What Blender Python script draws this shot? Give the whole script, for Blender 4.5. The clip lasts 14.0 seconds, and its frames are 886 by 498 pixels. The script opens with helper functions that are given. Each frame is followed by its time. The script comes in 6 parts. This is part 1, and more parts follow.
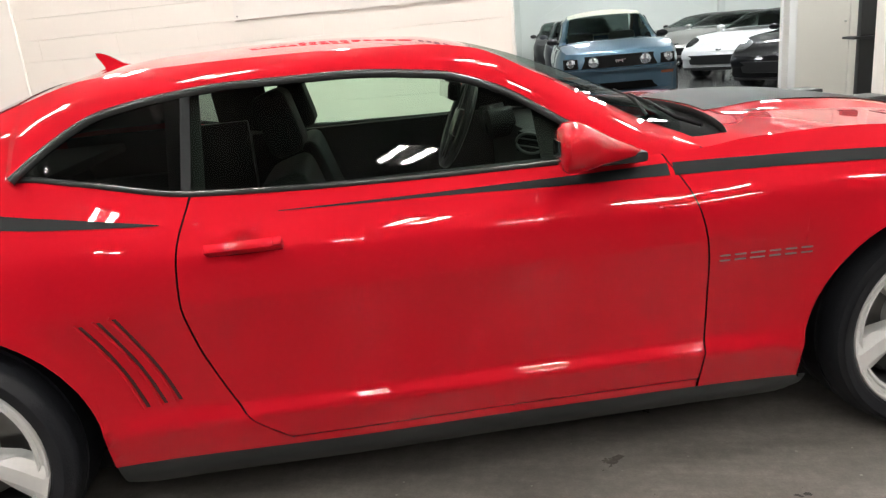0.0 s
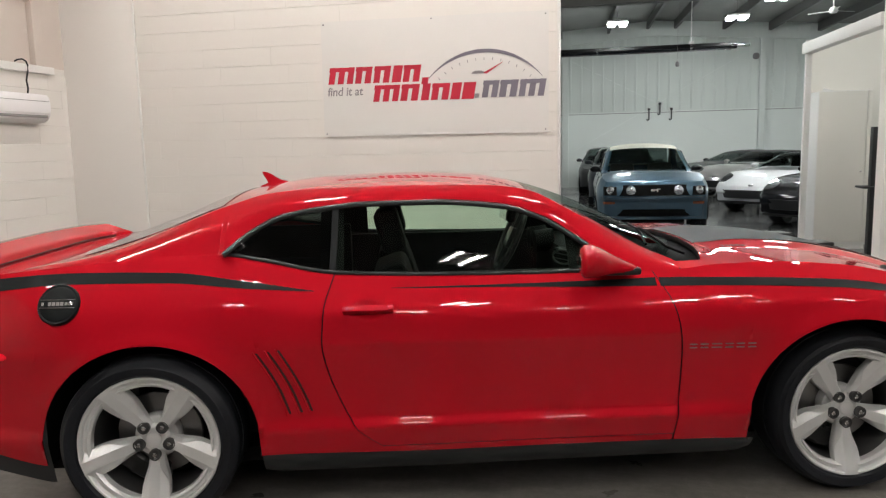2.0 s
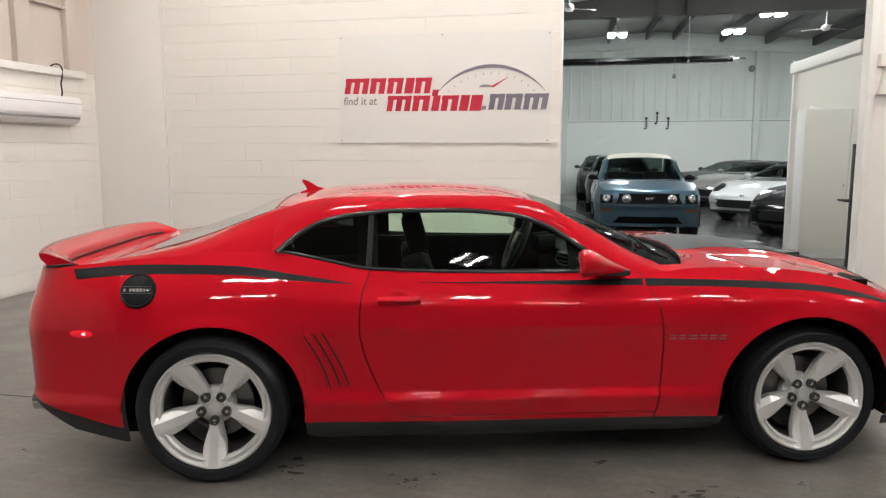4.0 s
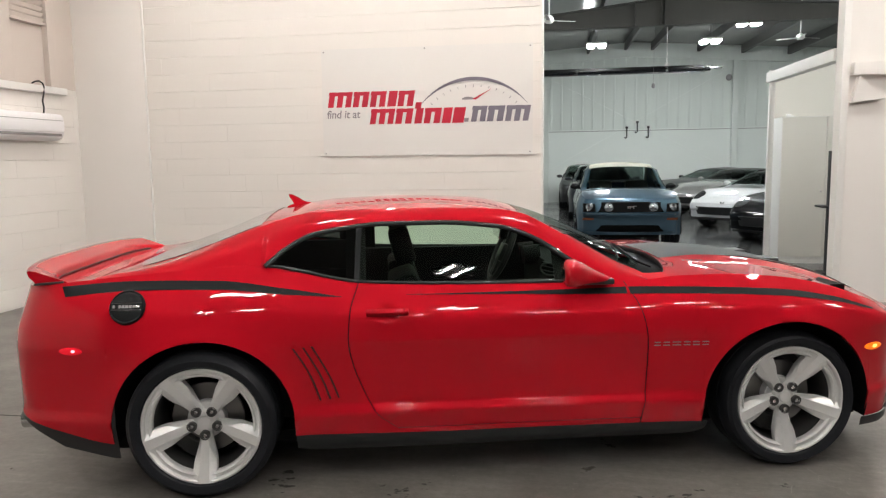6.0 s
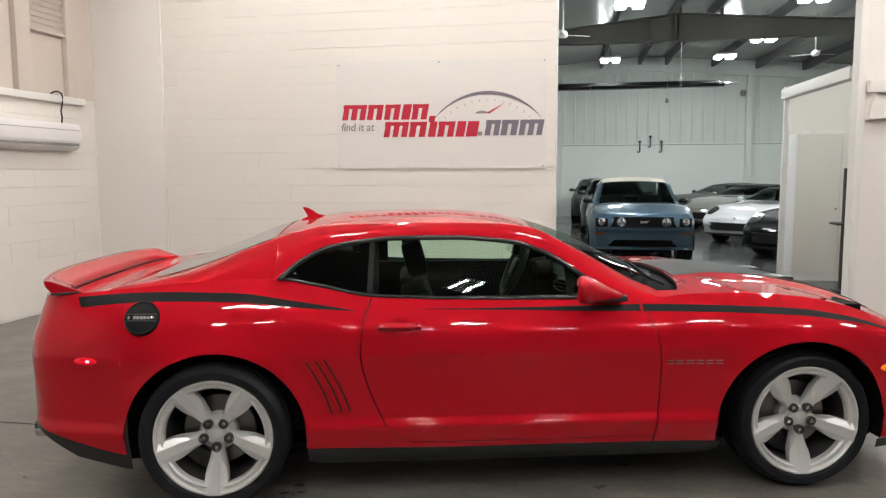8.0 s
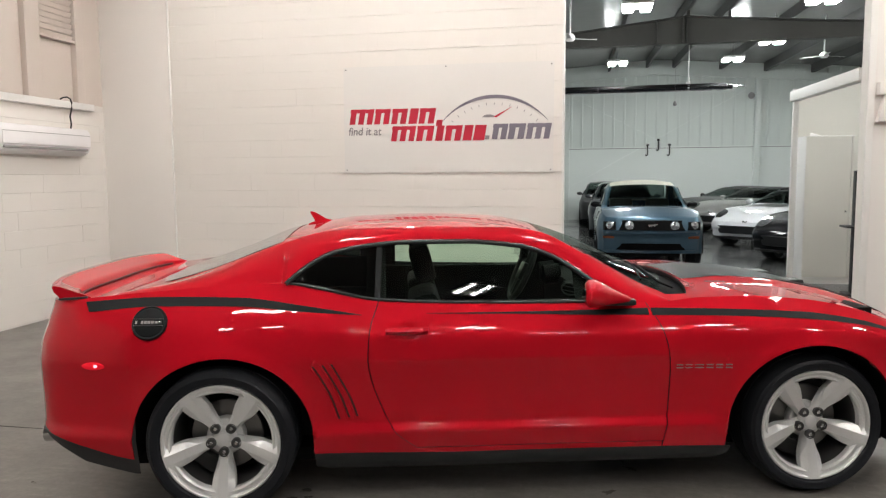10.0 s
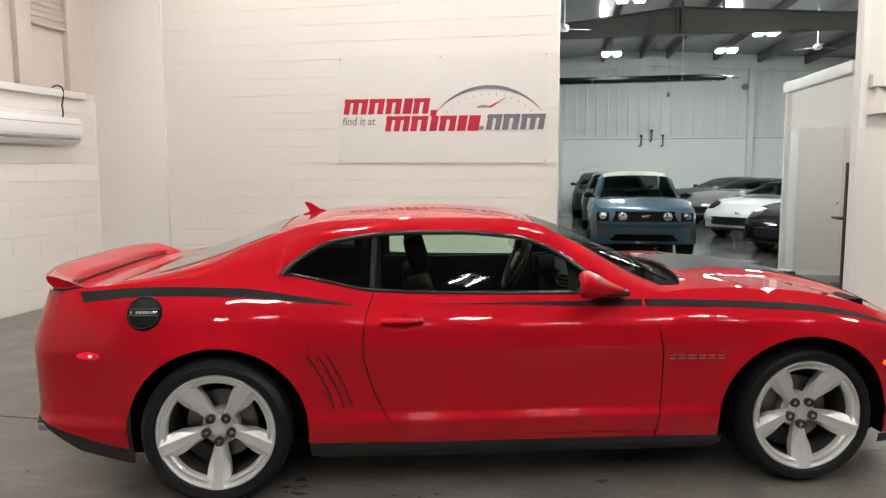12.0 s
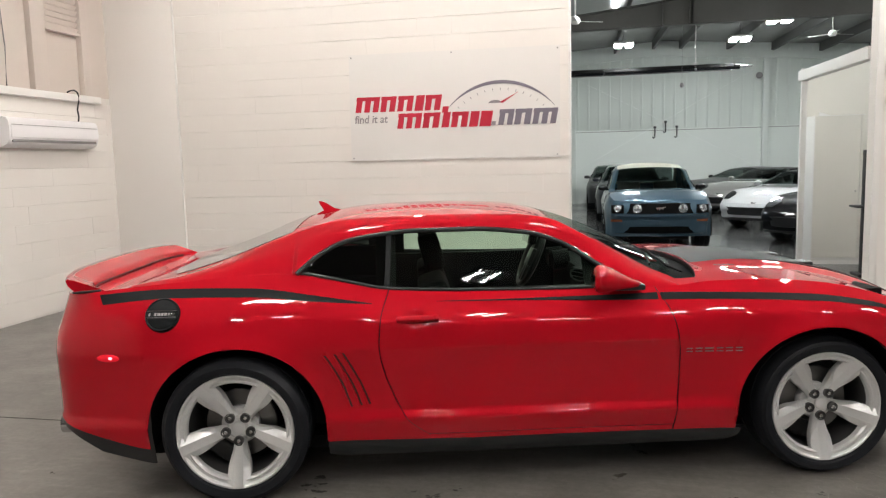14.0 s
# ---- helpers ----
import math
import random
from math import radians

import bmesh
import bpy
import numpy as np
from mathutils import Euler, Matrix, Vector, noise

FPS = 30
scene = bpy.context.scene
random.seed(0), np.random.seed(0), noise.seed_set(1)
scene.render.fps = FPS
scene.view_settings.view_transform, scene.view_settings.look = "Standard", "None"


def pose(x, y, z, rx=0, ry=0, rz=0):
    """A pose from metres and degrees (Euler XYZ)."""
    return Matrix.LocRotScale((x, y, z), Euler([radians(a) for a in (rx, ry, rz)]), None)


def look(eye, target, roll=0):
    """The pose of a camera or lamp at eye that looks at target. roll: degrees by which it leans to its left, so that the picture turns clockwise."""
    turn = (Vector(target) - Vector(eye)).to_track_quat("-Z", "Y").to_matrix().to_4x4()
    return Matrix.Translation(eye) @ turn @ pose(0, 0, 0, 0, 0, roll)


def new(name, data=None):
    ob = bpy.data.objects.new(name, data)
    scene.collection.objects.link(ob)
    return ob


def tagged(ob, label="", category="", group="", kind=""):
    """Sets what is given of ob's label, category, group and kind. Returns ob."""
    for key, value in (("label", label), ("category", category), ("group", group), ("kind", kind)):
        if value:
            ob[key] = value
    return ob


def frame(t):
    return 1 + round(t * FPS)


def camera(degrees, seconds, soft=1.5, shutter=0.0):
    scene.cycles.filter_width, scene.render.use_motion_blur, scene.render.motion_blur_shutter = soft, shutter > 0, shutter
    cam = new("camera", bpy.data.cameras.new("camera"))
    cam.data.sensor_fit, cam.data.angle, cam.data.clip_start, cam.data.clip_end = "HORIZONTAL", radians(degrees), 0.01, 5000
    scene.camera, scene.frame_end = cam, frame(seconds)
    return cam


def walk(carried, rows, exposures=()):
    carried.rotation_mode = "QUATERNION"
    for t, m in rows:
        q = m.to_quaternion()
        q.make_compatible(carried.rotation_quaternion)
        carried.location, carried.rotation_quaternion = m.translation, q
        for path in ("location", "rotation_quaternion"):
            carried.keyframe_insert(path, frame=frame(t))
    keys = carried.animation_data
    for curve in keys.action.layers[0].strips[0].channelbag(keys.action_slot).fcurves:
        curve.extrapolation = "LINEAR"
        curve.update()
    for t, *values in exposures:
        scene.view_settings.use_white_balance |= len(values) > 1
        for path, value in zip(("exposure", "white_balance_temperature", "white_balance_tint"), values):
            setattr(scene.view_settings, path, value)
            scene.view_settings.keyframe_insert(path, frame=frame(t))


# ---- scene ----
cam = camera(61.9, 14.0, 1.3)
PATH = [
    (0, (0.37, 0.426, 1.335), (0.072, 2.324, 0.779), -5.4),
    (0.5, (0.476, 0.125, 1.366), (0.302, 2.055, 0.871), -4.7),
    (1, (0.492, -0.105, 1.413), (0.253, 1.841, 1.022), -3.4),
    (1.5, (0.51, -0.312, 1.436), (0.113, 1.619, 1.101), -2.2),
    (2, (0.433, -0.55, 1.474), (0.041, 1.393, 1.205), -1.3),
    (2.5, (0.411, -0.722, 1.493), (-0.005, 1.213, 1.207), -2.0),
    (3, (0.429, -0.896, 1.515), (0.005, 1.039, 1.244), -0.8),
    (5.5, (0.421, -1.138, 1.554), (0.086, 0.817, 1.3), -0.4),
    (6, (0.421, -1.136, 1.556), (0.082, 0.821, 1.32), -0.8),
    (6.5, (0.415, -1.136, 1.56), (0.062, 0.819, 1.33), -0.7),
    (7, (0.413, -1.143, 1.561), (0.05, 0.812, 1.345), -0.5),
    (7.5, (0.409, -1.14, 1.565), (0.045, 0.815, 1.352), -0.3),
    (8, (0.411, -1.141, 1.572), (0.042, 0.814, 1.368), -0.2),
    (8.5, (0.414, -1.143, 1.575), (0.038, 0.812, 1.386), -0.2),
    (11, (0.406, -1.125, 1.569), (0.014, 0.825, 1.364), -0.5),
    (11.5, (0.401, -1.133, 1.574), (0.019, 0.818, 1.361), -0.4),
    (12, (0.405, -1.141, 1.576), (0.034, 0.812, 1.356), -0.2),
    (12.5, (0.402, -1.153, 1.575), (0.023, 0.795, 1.327), -0.8),
    (13, (0.402, -1.155, 1.58), (0.018, 0.792, 1.336), -1.1),
    (13.5, (0.406, -1.149, 1.582), (0.006, 0.796, 1.347), -1.3),
    (14, (0.409, -1.146, 1.583), (-0.001, 0.798, 1.352), -1.4),
]
EXPOSE = [(0.0, 0.78), (0.6, 0.66), (1.0, 0.38), (1.5, 0.12), (2.0, 0.04), (2.5, 0.03), (3.0, 0.17), (6.5, 0.20), (8.0, 0.12), (11.0, 0.15), (13.0, 0.22), (14.0, 0.20)]
walk(cam, [(t, look(eye, target, roll)) for t, eye, target, roll in PATH], EXPOSE)

# ---- world ----
world = bpy.data.worlds.new("world")
world.use_nodes = True
world.node_tree.nodes["Background"].inputs[0].default_value = (0.8, 0.85, 0.9, 1)
world.node_tree.nodes["Background"].inputs[1].default_value = 0.05
scene.world = world


# ---- materials ----
def material(name, colour, rough=0.5, metal=0.0, spot=0.0, spot_size=3.0, grain=0.0, grain_size=60.0, bump=0.0, bump_size=80.0, coat=0.0,
             coat_rough=0.03, rough_spread=0.0, dark=0.6, glow=0.0, trans=0.0, ior=1.45, stretch=(1, 1, 1), vary=0.0, spec=0.5):
    m = bpy.data.materials.new(name)
    m.use_nodes = True
    nt = m.node_tree
    p = nt.nodes["Principled BSDF"]
    p.inputs["Base Color"].default_value = (*colour, 1)
    p.inputs["Roughness"].default_value = rough
    p.inputs["Metallic"].default_value = metal
    p.inputs["Coat Weight"].default_value = coat
    p.inputs["Coat Roughness"].default_value = coat_rough
    p.inputs["Transmission Weight"].default_value = trans
    p.inputs["IOR"].default_value = ior
    p.inputs["Specular IOR Level"].default_value = spec
    if glow:
        p.inputs["Emission Color"].default_value = (*colour, 1)
        p.inputs["Emission Strength"].default_value = glow
    link = nt.links.new
    if spot or grain or bump or rough_spread or vary:
        tc = nt.nodes.new("ShaderNodeTexCoord")
        mp = nt.nodes.new("ShaderNodeMapping")
        mp.inputs["Scale"].default_value = stretch
        link(tc.outputs["Object"], mp.inputs[0])

        def noise_node(size, detail):
            n = nt.nodes.new("ShaderNodeTexNoise")
            n.inputs["Scale"].default_value = size
            n.inputs["Detail"].default_value = detail
            link(mp.outputs[0], n.inputs["Vector"])
            return n
        last = None
        big = noise_node(spot_size, 6)
        small = noise_node(grain_size, 3)
        col = nt.nodes.new("ShaderNodeRGB")
        col.outputs[0].default_value = (*colour, 1)
        last = col.outputs[0]
        for node, amount in ((big, spot), (small, grain)):
            if amount:
                ramp = nt.nodes.new("ShaderNodeMapRange")
                ramp.inputs["From Min"].default_value, ramp.inputs["From Max"].default_value = 0.25, 0.80
                link(node.outputs["Fac"], ramp.inputs["Value"])
                ramp.inputs["To Max"].default_value = amount
                mix = nt.nodes.new("ShaderNodeMix")
                mix.data_type = "RGBA"
                link(ramp.outputs[0], mix.inputs["Factor"])
                link(last, mix.inputs["A"])
                mix.inputs["B"].default_value = (*[c * dark for c in colour], 1)
                last = mix.outputs["Result"]
        if vary:
            info = nt.nodes.new("ShaderNodeObjectInfo")
            ramp = nt.nodes.new("ShaderNodeMapRange")
            ramp.inputs["To Max"].default_value = vary
            link(info.outputs["Random"], ramp.inputs["Value"])
            mix = nt.nodes.new("ShaderNodeMix")
            mix.data_type = "RGBA"
            link(ramp.outputs[0], mix.inputs["Factor"])
            link(last, mix.inputs["A"])
            mix.inputs["B"].default_value = (*[c * dark for c in colour], 1)
            last = mix.outputs["Result"]
        link(last, p.inputs["Base Color"])
        if rough_spread:
            ramp = nt.nodes.new("ShaderNodeMapRange")
            ramp.inputs["From Min"].default_value, ramp.inputs["From Max"].default_value = 0.3, 0.7
            ramp.inputs["To Min"].default_value, ramp.inputs["To Max"].default_value = rough - rough_spread, rough + rough_spread
            link(big.outputs["Fac"], ramp.inputs["Value"])
            link(ramp.outputs[0], p.inputs["Roughness"])
        if bump:
            fine = noise_node(bump_size, 4)
            b = nt.nodes.new("ShaderNodeBump")
            b.inputs["Strength"].default_value = bump
            b.inputs["Distance"].default_value = 0.004
            link(fine.outputs["Fac"], b.inputs["Height"])
            link(b.outputs[0], p.inputs["Normal"])
    return m


def lamp_material(name, colour, strength):
    m = bpy.data.materials.new(name)
    m.use_nodes = True
    nt = m.node_tree
    nt.nodes.clear()
    e = nt.nodes.new("ShaderNodeEmission")
    e.inputs[0].default_value, e.inputs[1].default_value = (*colour, 1), strength
    nt.links.new(e.outputs[0], nt.nodes.new("ShaderNodeOutputMaterial").inputs[0])
    return m


def tinted_glass(name, colour, clear, steep=3.3, least=0.05, most=0.95):
    """Thin automotive glass: a clear coat over a tinted see-through sheet."""
    m = bpy.data.materials.new(name)
    m.use_nodes = True
    nt = m.node_tree
    nt.nodes.clear()
    tr, gl, mix, fr = (nt.nodes.new("ShaderNode" + k) for k in ("BsdfTransparent", "BsdfGlossy", "MixShader", "LayerWeight"))
    tr.inputs[0].default_value = (*[c * clear for c in colour], 1)
    gl.inputs["Roughness"].default_value = 0.01
    fr.inputs["Blend"].default_value = 0.5
    power, gain = nt.nodes.new("ShaderNodeMath"), nt.nodes.new("ShaderNodeMath")
    power.operation, gain.operation = "POWER", "MULTIPLY_ADD"
    power.inputs[1].default_value = steep
    gain.inputs[1].default_value, gain.inputs[2].default_value = most - least, least
    nt.links.new(fr.outputs["Facing"], power.inputs[0])
    nt.links.new(power.outputs[0], gain.inputs[0])
    nt.links.new(gain.outputs[0], mix.inputs[0])
    nt.links.new(tr.outputs[0], mix.inputs[1])
    nt.links.new(gl.outputs[0], mix.inputs[2])
    nt.links.new(mix.outputs[0], nt.nodes.new("ShaderNodeOutputMaterial").inputs[0])
    return m


WALL = material("painted_block", (0.79, 0.750, 0.710), 0.55, spot=0.10, spot_size=1.2, grain=0.05, grain_size=40, bump=0.25, bump_size=90, dark=0.8, vary=0.06)
MORTAR = material("painted_mortar", (0.77, 0.74, 0.695), 0.8, grain=0.2, grain_size=50, bump=0.3)
PANEL = material("painted_board", (0.80, 0.765, 0.735), 0.5, spot=0.1, spot_size=0.8, grain=0.04, grain_size=30, bump=0.08, dark=0.85)
COLUMN = material("smooth_column_paint", (0.82, 0.783, 0.75), 0.55, spot=0.12, spot_size=0.9, grain=0.04, grain_size=30, bump=0.06, dark=0.88)
# Beige of the bay wall; on the cabinet doors it stands in for shade.
BEIGE = material("beige_wall_shaded_door", (0.76, 0.735, 0.675), 0.45, spot=0.1, spot_size=1.5, grain=0.05, dark=0.85)
# Darker, warmer tone than the blocks, for everything above the ledge.
TAUPE = material("taupe_upper_wall", (0.62, 0.545, 0.495), 0.55, spot=0.12, spot_size=1.1, grain=0.05, grain_size=30, bump=0.08, dark=0.85)
WHITE = material("white_paint", (0.80, 0.785, 0.76), 0.4, spot=0.08, spot_size=2, grain=0.04, dark=0.8, bump=0.05)
def worn_concrete(name, dark, pale):
    """Sealed concrete: cloudy wear, fine grit and long scuffs in the colour and the gloss."""
    m = bpy.data.materials.new(name)
    m.use_nodes = True
    nt = m.node_tree
    p, link = nt.nodes["Principled BSDF"], nt.links.new
    tc = nt.nodes.new("ShaderNodeTexCoord")

    def layer(size, detail, lo, hi, out_lo, out_hi, stretch=(1, 1, 1), turn=0.0):
        mp, n, r = nt.nodes.new("ShaderNodeMapping"), nt.nodes.new("ShaderNodeTexNoise"), nt.nodes.new("ShaderNodeMapRange")
        mp.inputs["Scale"].default_value, mp.inputs["Rotation"].default_value = stretch, (0, 0, turn)
        n.inputs["Scale"].default_value, n.inputs["Detail"].default_value, n.inputs["Roughness"].default_value = size, detail, 0.62
        for k, v in zip(("From Min", "From Max", "To Min", "To Max"), (lo, hi, out_lo, out_hi)):
            r.inputs[k].default_value = v
        link(tc.outputs["Object"], mp.inputs[0])
        link(mp.outputs[0], n.inputs["Vector"])
        link(n.outputs["Fac"], r.inputs["Value"])
        return r.outputs[0]

    def times(a, b):
        k = nt.nodes.new("ShaderNodeMath")
        k.operation = "MULTIPLY"
        link(a, k.inputs[0])
        link(b, k.inputs[1])
        return k.outputs[0]
    cloud = layer(1.7, 9, 0.22, 0.78, 0.0, 1.0)
    mix = nt.nodes.new("ShaderNodeMix")
    mix.data_type = "RGBA"
    mix.inputs["A"].default_value, mix.inputs["B"].default_value = (*dark, 1), (*pale, 1)
    link(cloud, mix.inputs["Factor"])
    shade = times(times(layer(26, 6, 0.32, 0.68, 0.80, 1.18), layer(120, 3, 0.3, 0.7, 0.86, 1.14)), layer(3.5, 7, 0.46, 0.70, 1.0, 1.28, (1, 6, 1), 0.5))
    vec = nt.nodes.new("ShaderNodeVectorMath")
    vec.operation = "SCALE"
    link(mix.outputs["Result"], vec.inputs[0])
    link(shade, vec.inputs["Scale"])
    link(vec.outputs[0], p.inputs["Base Color"])
    link(layer(2.6, 8, 0.2, 0.8, 0.24, 0.40), p.inputs["Roughness"])
    p.inputs["Specular IOR Level"].default_value = 0.9
    b = nt.nodes.new("ShaderNodeBump")
    b.inputs["Strength"].default_value, b.inputs["Distance"].default_value = 0.2, 0.003
    link(layer(45, 5, 0.0, 1.0, 0.0, 1.0), b.inputs["Height"])
    link(b.outputs[0], p.inputs["Normal"])
    return m


FLOOR = worn_concrete("sealed_concrete", (0.064, 0.059, 0.053), (0.189, 0.175, 0.160))
STAIN = material("oil_stain", (0.046, 0.043, 0.041), 0.5, spot=0.5, spot_size=9, grain=0.3)
CRACK = material("pale_crack", (0.34, 0.33, 0.31), 0.7, spot=0.4, spot_size=20)
JOINT = material("floor_joint", (0.055, 0.053, 0.05), 0.8, grain=0.3)
FAR_FLOOR = material("dark_gloss_floor", (0.11, 0.11, 0.11), 0.16, spot=0.5, spot_size=0.7, grain=0.2, grain_size=8, rough_spread=0.06, bump=0.05, bump_size=12, dark=0.6)
METAL_WALL = material("white_sheet_metal", (0.70, 0.745, 0.71), 0.4, spot=0.35, spot_size=1.2, grain=0.06, grain_size=12, dark=0.7, stretch=(2.2, 2.2, 0.22))
LINER = material("white_liner_board", (0.74, 0.78, 0.75), 0.45, spot=0.12, spot_size=0.5, grain=0.05, grain_size=10, dark=0.82)
ROOF_SHEET = material("roof_insulation", (0.33, 0.33, 0.318), 0.20, spot=0.4, spot_size=0.8, grain=0.15, grain_size=6, spec=0.8)
ROD = material("grey_brace_steel", (0.80, 0.84, 0.81), 0.5, 0.1, spot=0.3, spot_size=2)
STEEL = material("dark_steel", (0.088, 0.084, 0.076), 0.5, spot=0.55, spot_size=1.2, grain=0.2, grain_size=10)
PURLIN = material("grey_primer_steel", (0.085, 0.085, 0.083), 0.5, spot=0.3, spot_size=1)
# Grey for the unseen walls, set dark to keep reflections on the coupe deep.
DIM = material("dim_unseen_wall", (0.14, 0.137, 0.134), 0.6, spot=0.3, spot_size=0.7, grain=0.1)
CEIL = material("grey_ceiling_deck", (0.20, 0.198, 0.194), 0.8, spot=0.2, spot_size=1)
SIGN = material("sign_sheet", (0.74, 0.715, 0.69), 0.38, spot=0.06, spot_size=1.5, dark=0.85, bump=0.04, bump_size=5)
SIGN_RED = material("sign_red", (0.52, 0.018, 0.045), 0.4, grain=0.1)
SIGN_GREY = material("sign_grey", (0.19, 0.17, 0.21), 0.4, grain=0.1)
SIGN_TEXT = material("sign_text_grey", (0.27, 0.25, 0.26), 0.4, grain=0.1)
PLASTIC = material("white_plastic", (0.83, 0.81, 0.82), 0.3, spot=0.05, spot_size=3)
GREY_PLASTIC = material("grey_plastic", (0.26, 0.25, 0.25), 0.45, grain=0.1)
BLACK = material("black_plastic", (0.018, 0.018, 0.019), 0.42, grain=0.25, grain_size=120, bump=0.1, bump_size=300)
SILL = material("grey_black_sill", (0.018, 0.021, 0.022), 0.36, spec=0.45, spot=0.3, spot_size=3, grain=0.15, grain_size=90)
DECAL = material("charcoal_decal", (0.008, 0.010, 0.011), 0.42, spot=0.2, spot_size=6, spec=0.16)
HOOD_DECAL = material("satin_black_hood_decal", (0.016, 0.017, 0.018), 0.48, spot=0.3, spot_size=3, grain=0.1, spec=0.10)
TRIM = material("gloss_black_trim", (0.022, 0.024, 0.025), 0.22, grain=0.1)
GLOSS_BLACK = material("gloss_black_enamel", (0.008, 0.009, 0.012), 0.22, spot=0.2, spot_size=4)
CHROME = material("chrome", (0.75, 0.75, 0.76), 0.12, 1.0, grain=0.1)
SILVER = material("dull_silver_badge", (0.30, 0.25, 0.25), 0.35, 0.7, grain=0.2)
RUBBER = material("tyre_rubber", (0.014, 0.015, 0.018), 0.42, spot=0.3, spot_size=5, grain=0.3, grain_size=60, bump=0.2, bump_size=150, spec=0.16)
ALLOY = material("silver_alloy", (0.715, 0.715, 0.71), 0.33, 0.48, spot=0.12, spot_size=8, grain=0.08, grain_size=90)
# Darker copy of the alloy, giving barrel and nut pockets their shade.
ALLOY_SHADE = material("alloy_in_shade", (0.11, 0.11, 0.11), 0.42, 0.8, spot=0.2, spot_size=8)
IRON = material("brake_iron", (0.22, 0.215, 0.21), 0.34, 0.85, spot=0.3, spot_size=12)
CALIPER = material("black_caliper", (0.03, 0.03, 0.03), 0.4, grain=0.2)
COWL = material("matt_black_cowl", (0.004, 0.004, 0.0042), 0.7, spec=0.03, grain=0.3, grain_size=90, bump=0.2)
LINING = material("black_cabin_trim", (0.004, 0.004, 0.0042), 0.65, spec=0.12, grain=0.3, grain_size=150, bump=0.15, bump_size=200)
TAN = material("tan_leather", (0.045, 0.04, 0.034), 0.5, grain=0.2, grain_size=60, bump=0.15)
LEATHER = material("black_leather", (0.003, 0.003, 0.0032), 0.6, spec=0.05, grain=0.3, grain_size=60, bump=0.25, bump_size=120)
WHEEL_RIM = material("steering_wheel_leather", (0.02, 0.02, 0.021), 0.28, grain=0.2, grain_size=60)
LOUVER = material("dark_louver_slot", (0.045, 0.004, 0.004), 0.5, grain=0.3, grain_size=40)
GREY_TRIM = material("grey_cabin_trim", (0.07, 0.07, 0.07), 0.45, grain=0.2)
RED = material("red_car_paint", (0.44, 0.0045, 0.0135), 0.5, 0.16, spot=0.05, spot_size=1.5, coat=1.0, coat_rough=0.01, dark=0.9, spec=0.03)
RED.node_tree.nodes["Principled BSDF"].inputs["Coat IOR"].default_value = 1.36
BLUE = material("blue_metallic_paint", (0.082, 0.155, 0.222), 0.34, 0.62, grain=0.08, grain_size=300, coat=1.0)
NAVY = material("dark_slate_paint", (0.022, 0.026, 0.034), 0.3, 0.2, grain=0.08, coat=1.0)
SILVERCAR = material("silver_car_paint", (0.36, 0.355, 0.34), 0.32, 0.5, grain=0.08, coat=1.0)
WHITECAR = material("white_car_paint", (0.66, 0.67, 0.68), 0.5, spot=0.04, coat=1.0, spec=0.1)
BLACKCAR = material("black_car_paint", (0.006, 0.006, 0.007), 0.4, grain=0.1, coat=0.5, spec=0.03)
STEELCAR = material("steel_grey_car_paint", (0.045, 0.045, 0.047), 0.35, 0.3, grain=0.1, coat=0.4)
GREYCAR = material("dark_grey_car_paint", (0.016, 0.017, 0.018), 0.35, grain=0.1, coat=0.25, spec=0.2)
CREAM = material("cream_soft_top", (0.47, 0.455, 0.385), 0.75, spot=0.1, spot_size=4, grain=0.15, bump=0.2)
GLASS = tinted_glass("tinted_side_glass", (0.83, 1.0, 0.89), 0.88, 4.0, 0.036)
REAR_GLASS = tinted_glass("rear_window_glass", (0.90, 1.0, 0.95), 0.85, 0.45, 0.05, 1.0)
DARK_GLASS = tinted_glass("dark_privacy_glass", (0.8, 0.95, 0.9), 0.25)
SCREEN = tinted_glass("windscreen_glass", (0.88, 1.0, 0.94), 0.66, 3.6, 0.035, 0.25)
FAR_SCREEN = tinted_glass("shaded_windscreen", (0.85, 1.0, 0.97), 0.6, 5.0, 0.03, 0.4)
AMBER = material("amber_lens", (0.85, 0.16, 0.008), 0.15, glow=0.75)
AMBER_BULB = lamp_material("amber_bulb", (1.0, 0.50, 0.10), 2.2)
AMBER_DULL = material("amber_lens_unlit", (0.30, 0.10, 0.05), 0.2, grain=0.1)
RED_LENS = material("red_lens", (0.66, 0.006, 0.02), 0.12, glow=0.4)
BULB = lamp_material("marker_bulb", (1.0, 0.22, 0.28), 3.0)
LENS = material("headlamp_reflector", (0.55, 0.57, 0.6), 0.12, 0.9, grain=0.2, grain_size=20)
TUBE = lamp_material("lit_tube", (1.0, 0.955, 0.895), 108.0)
TUBE_FAR = lamp_material("lit_tube_cool", (0.96, 1.0, 0.995), 117.0)


# ---- mesh helpers ----
def link_mesh(name, verts, faces, mat, parent=None, label="", smooth=True, sharp=0.0):
    me = bpy.data.meshes.new(name)
    me.from_pydata([tuple(map(float, v)) for v in verts], [], faces)
    me.update()
    if smooth:
        me.shade_smooth()
        if sharp:
            me.set_sharp_from_angle(angle=radians(sharp))
    ob = new(name, me)
    me.materials.append(mat)
    if parent is not None:
        ob.parent = parent
    if label:
        tagged(ob, label)
    return ob


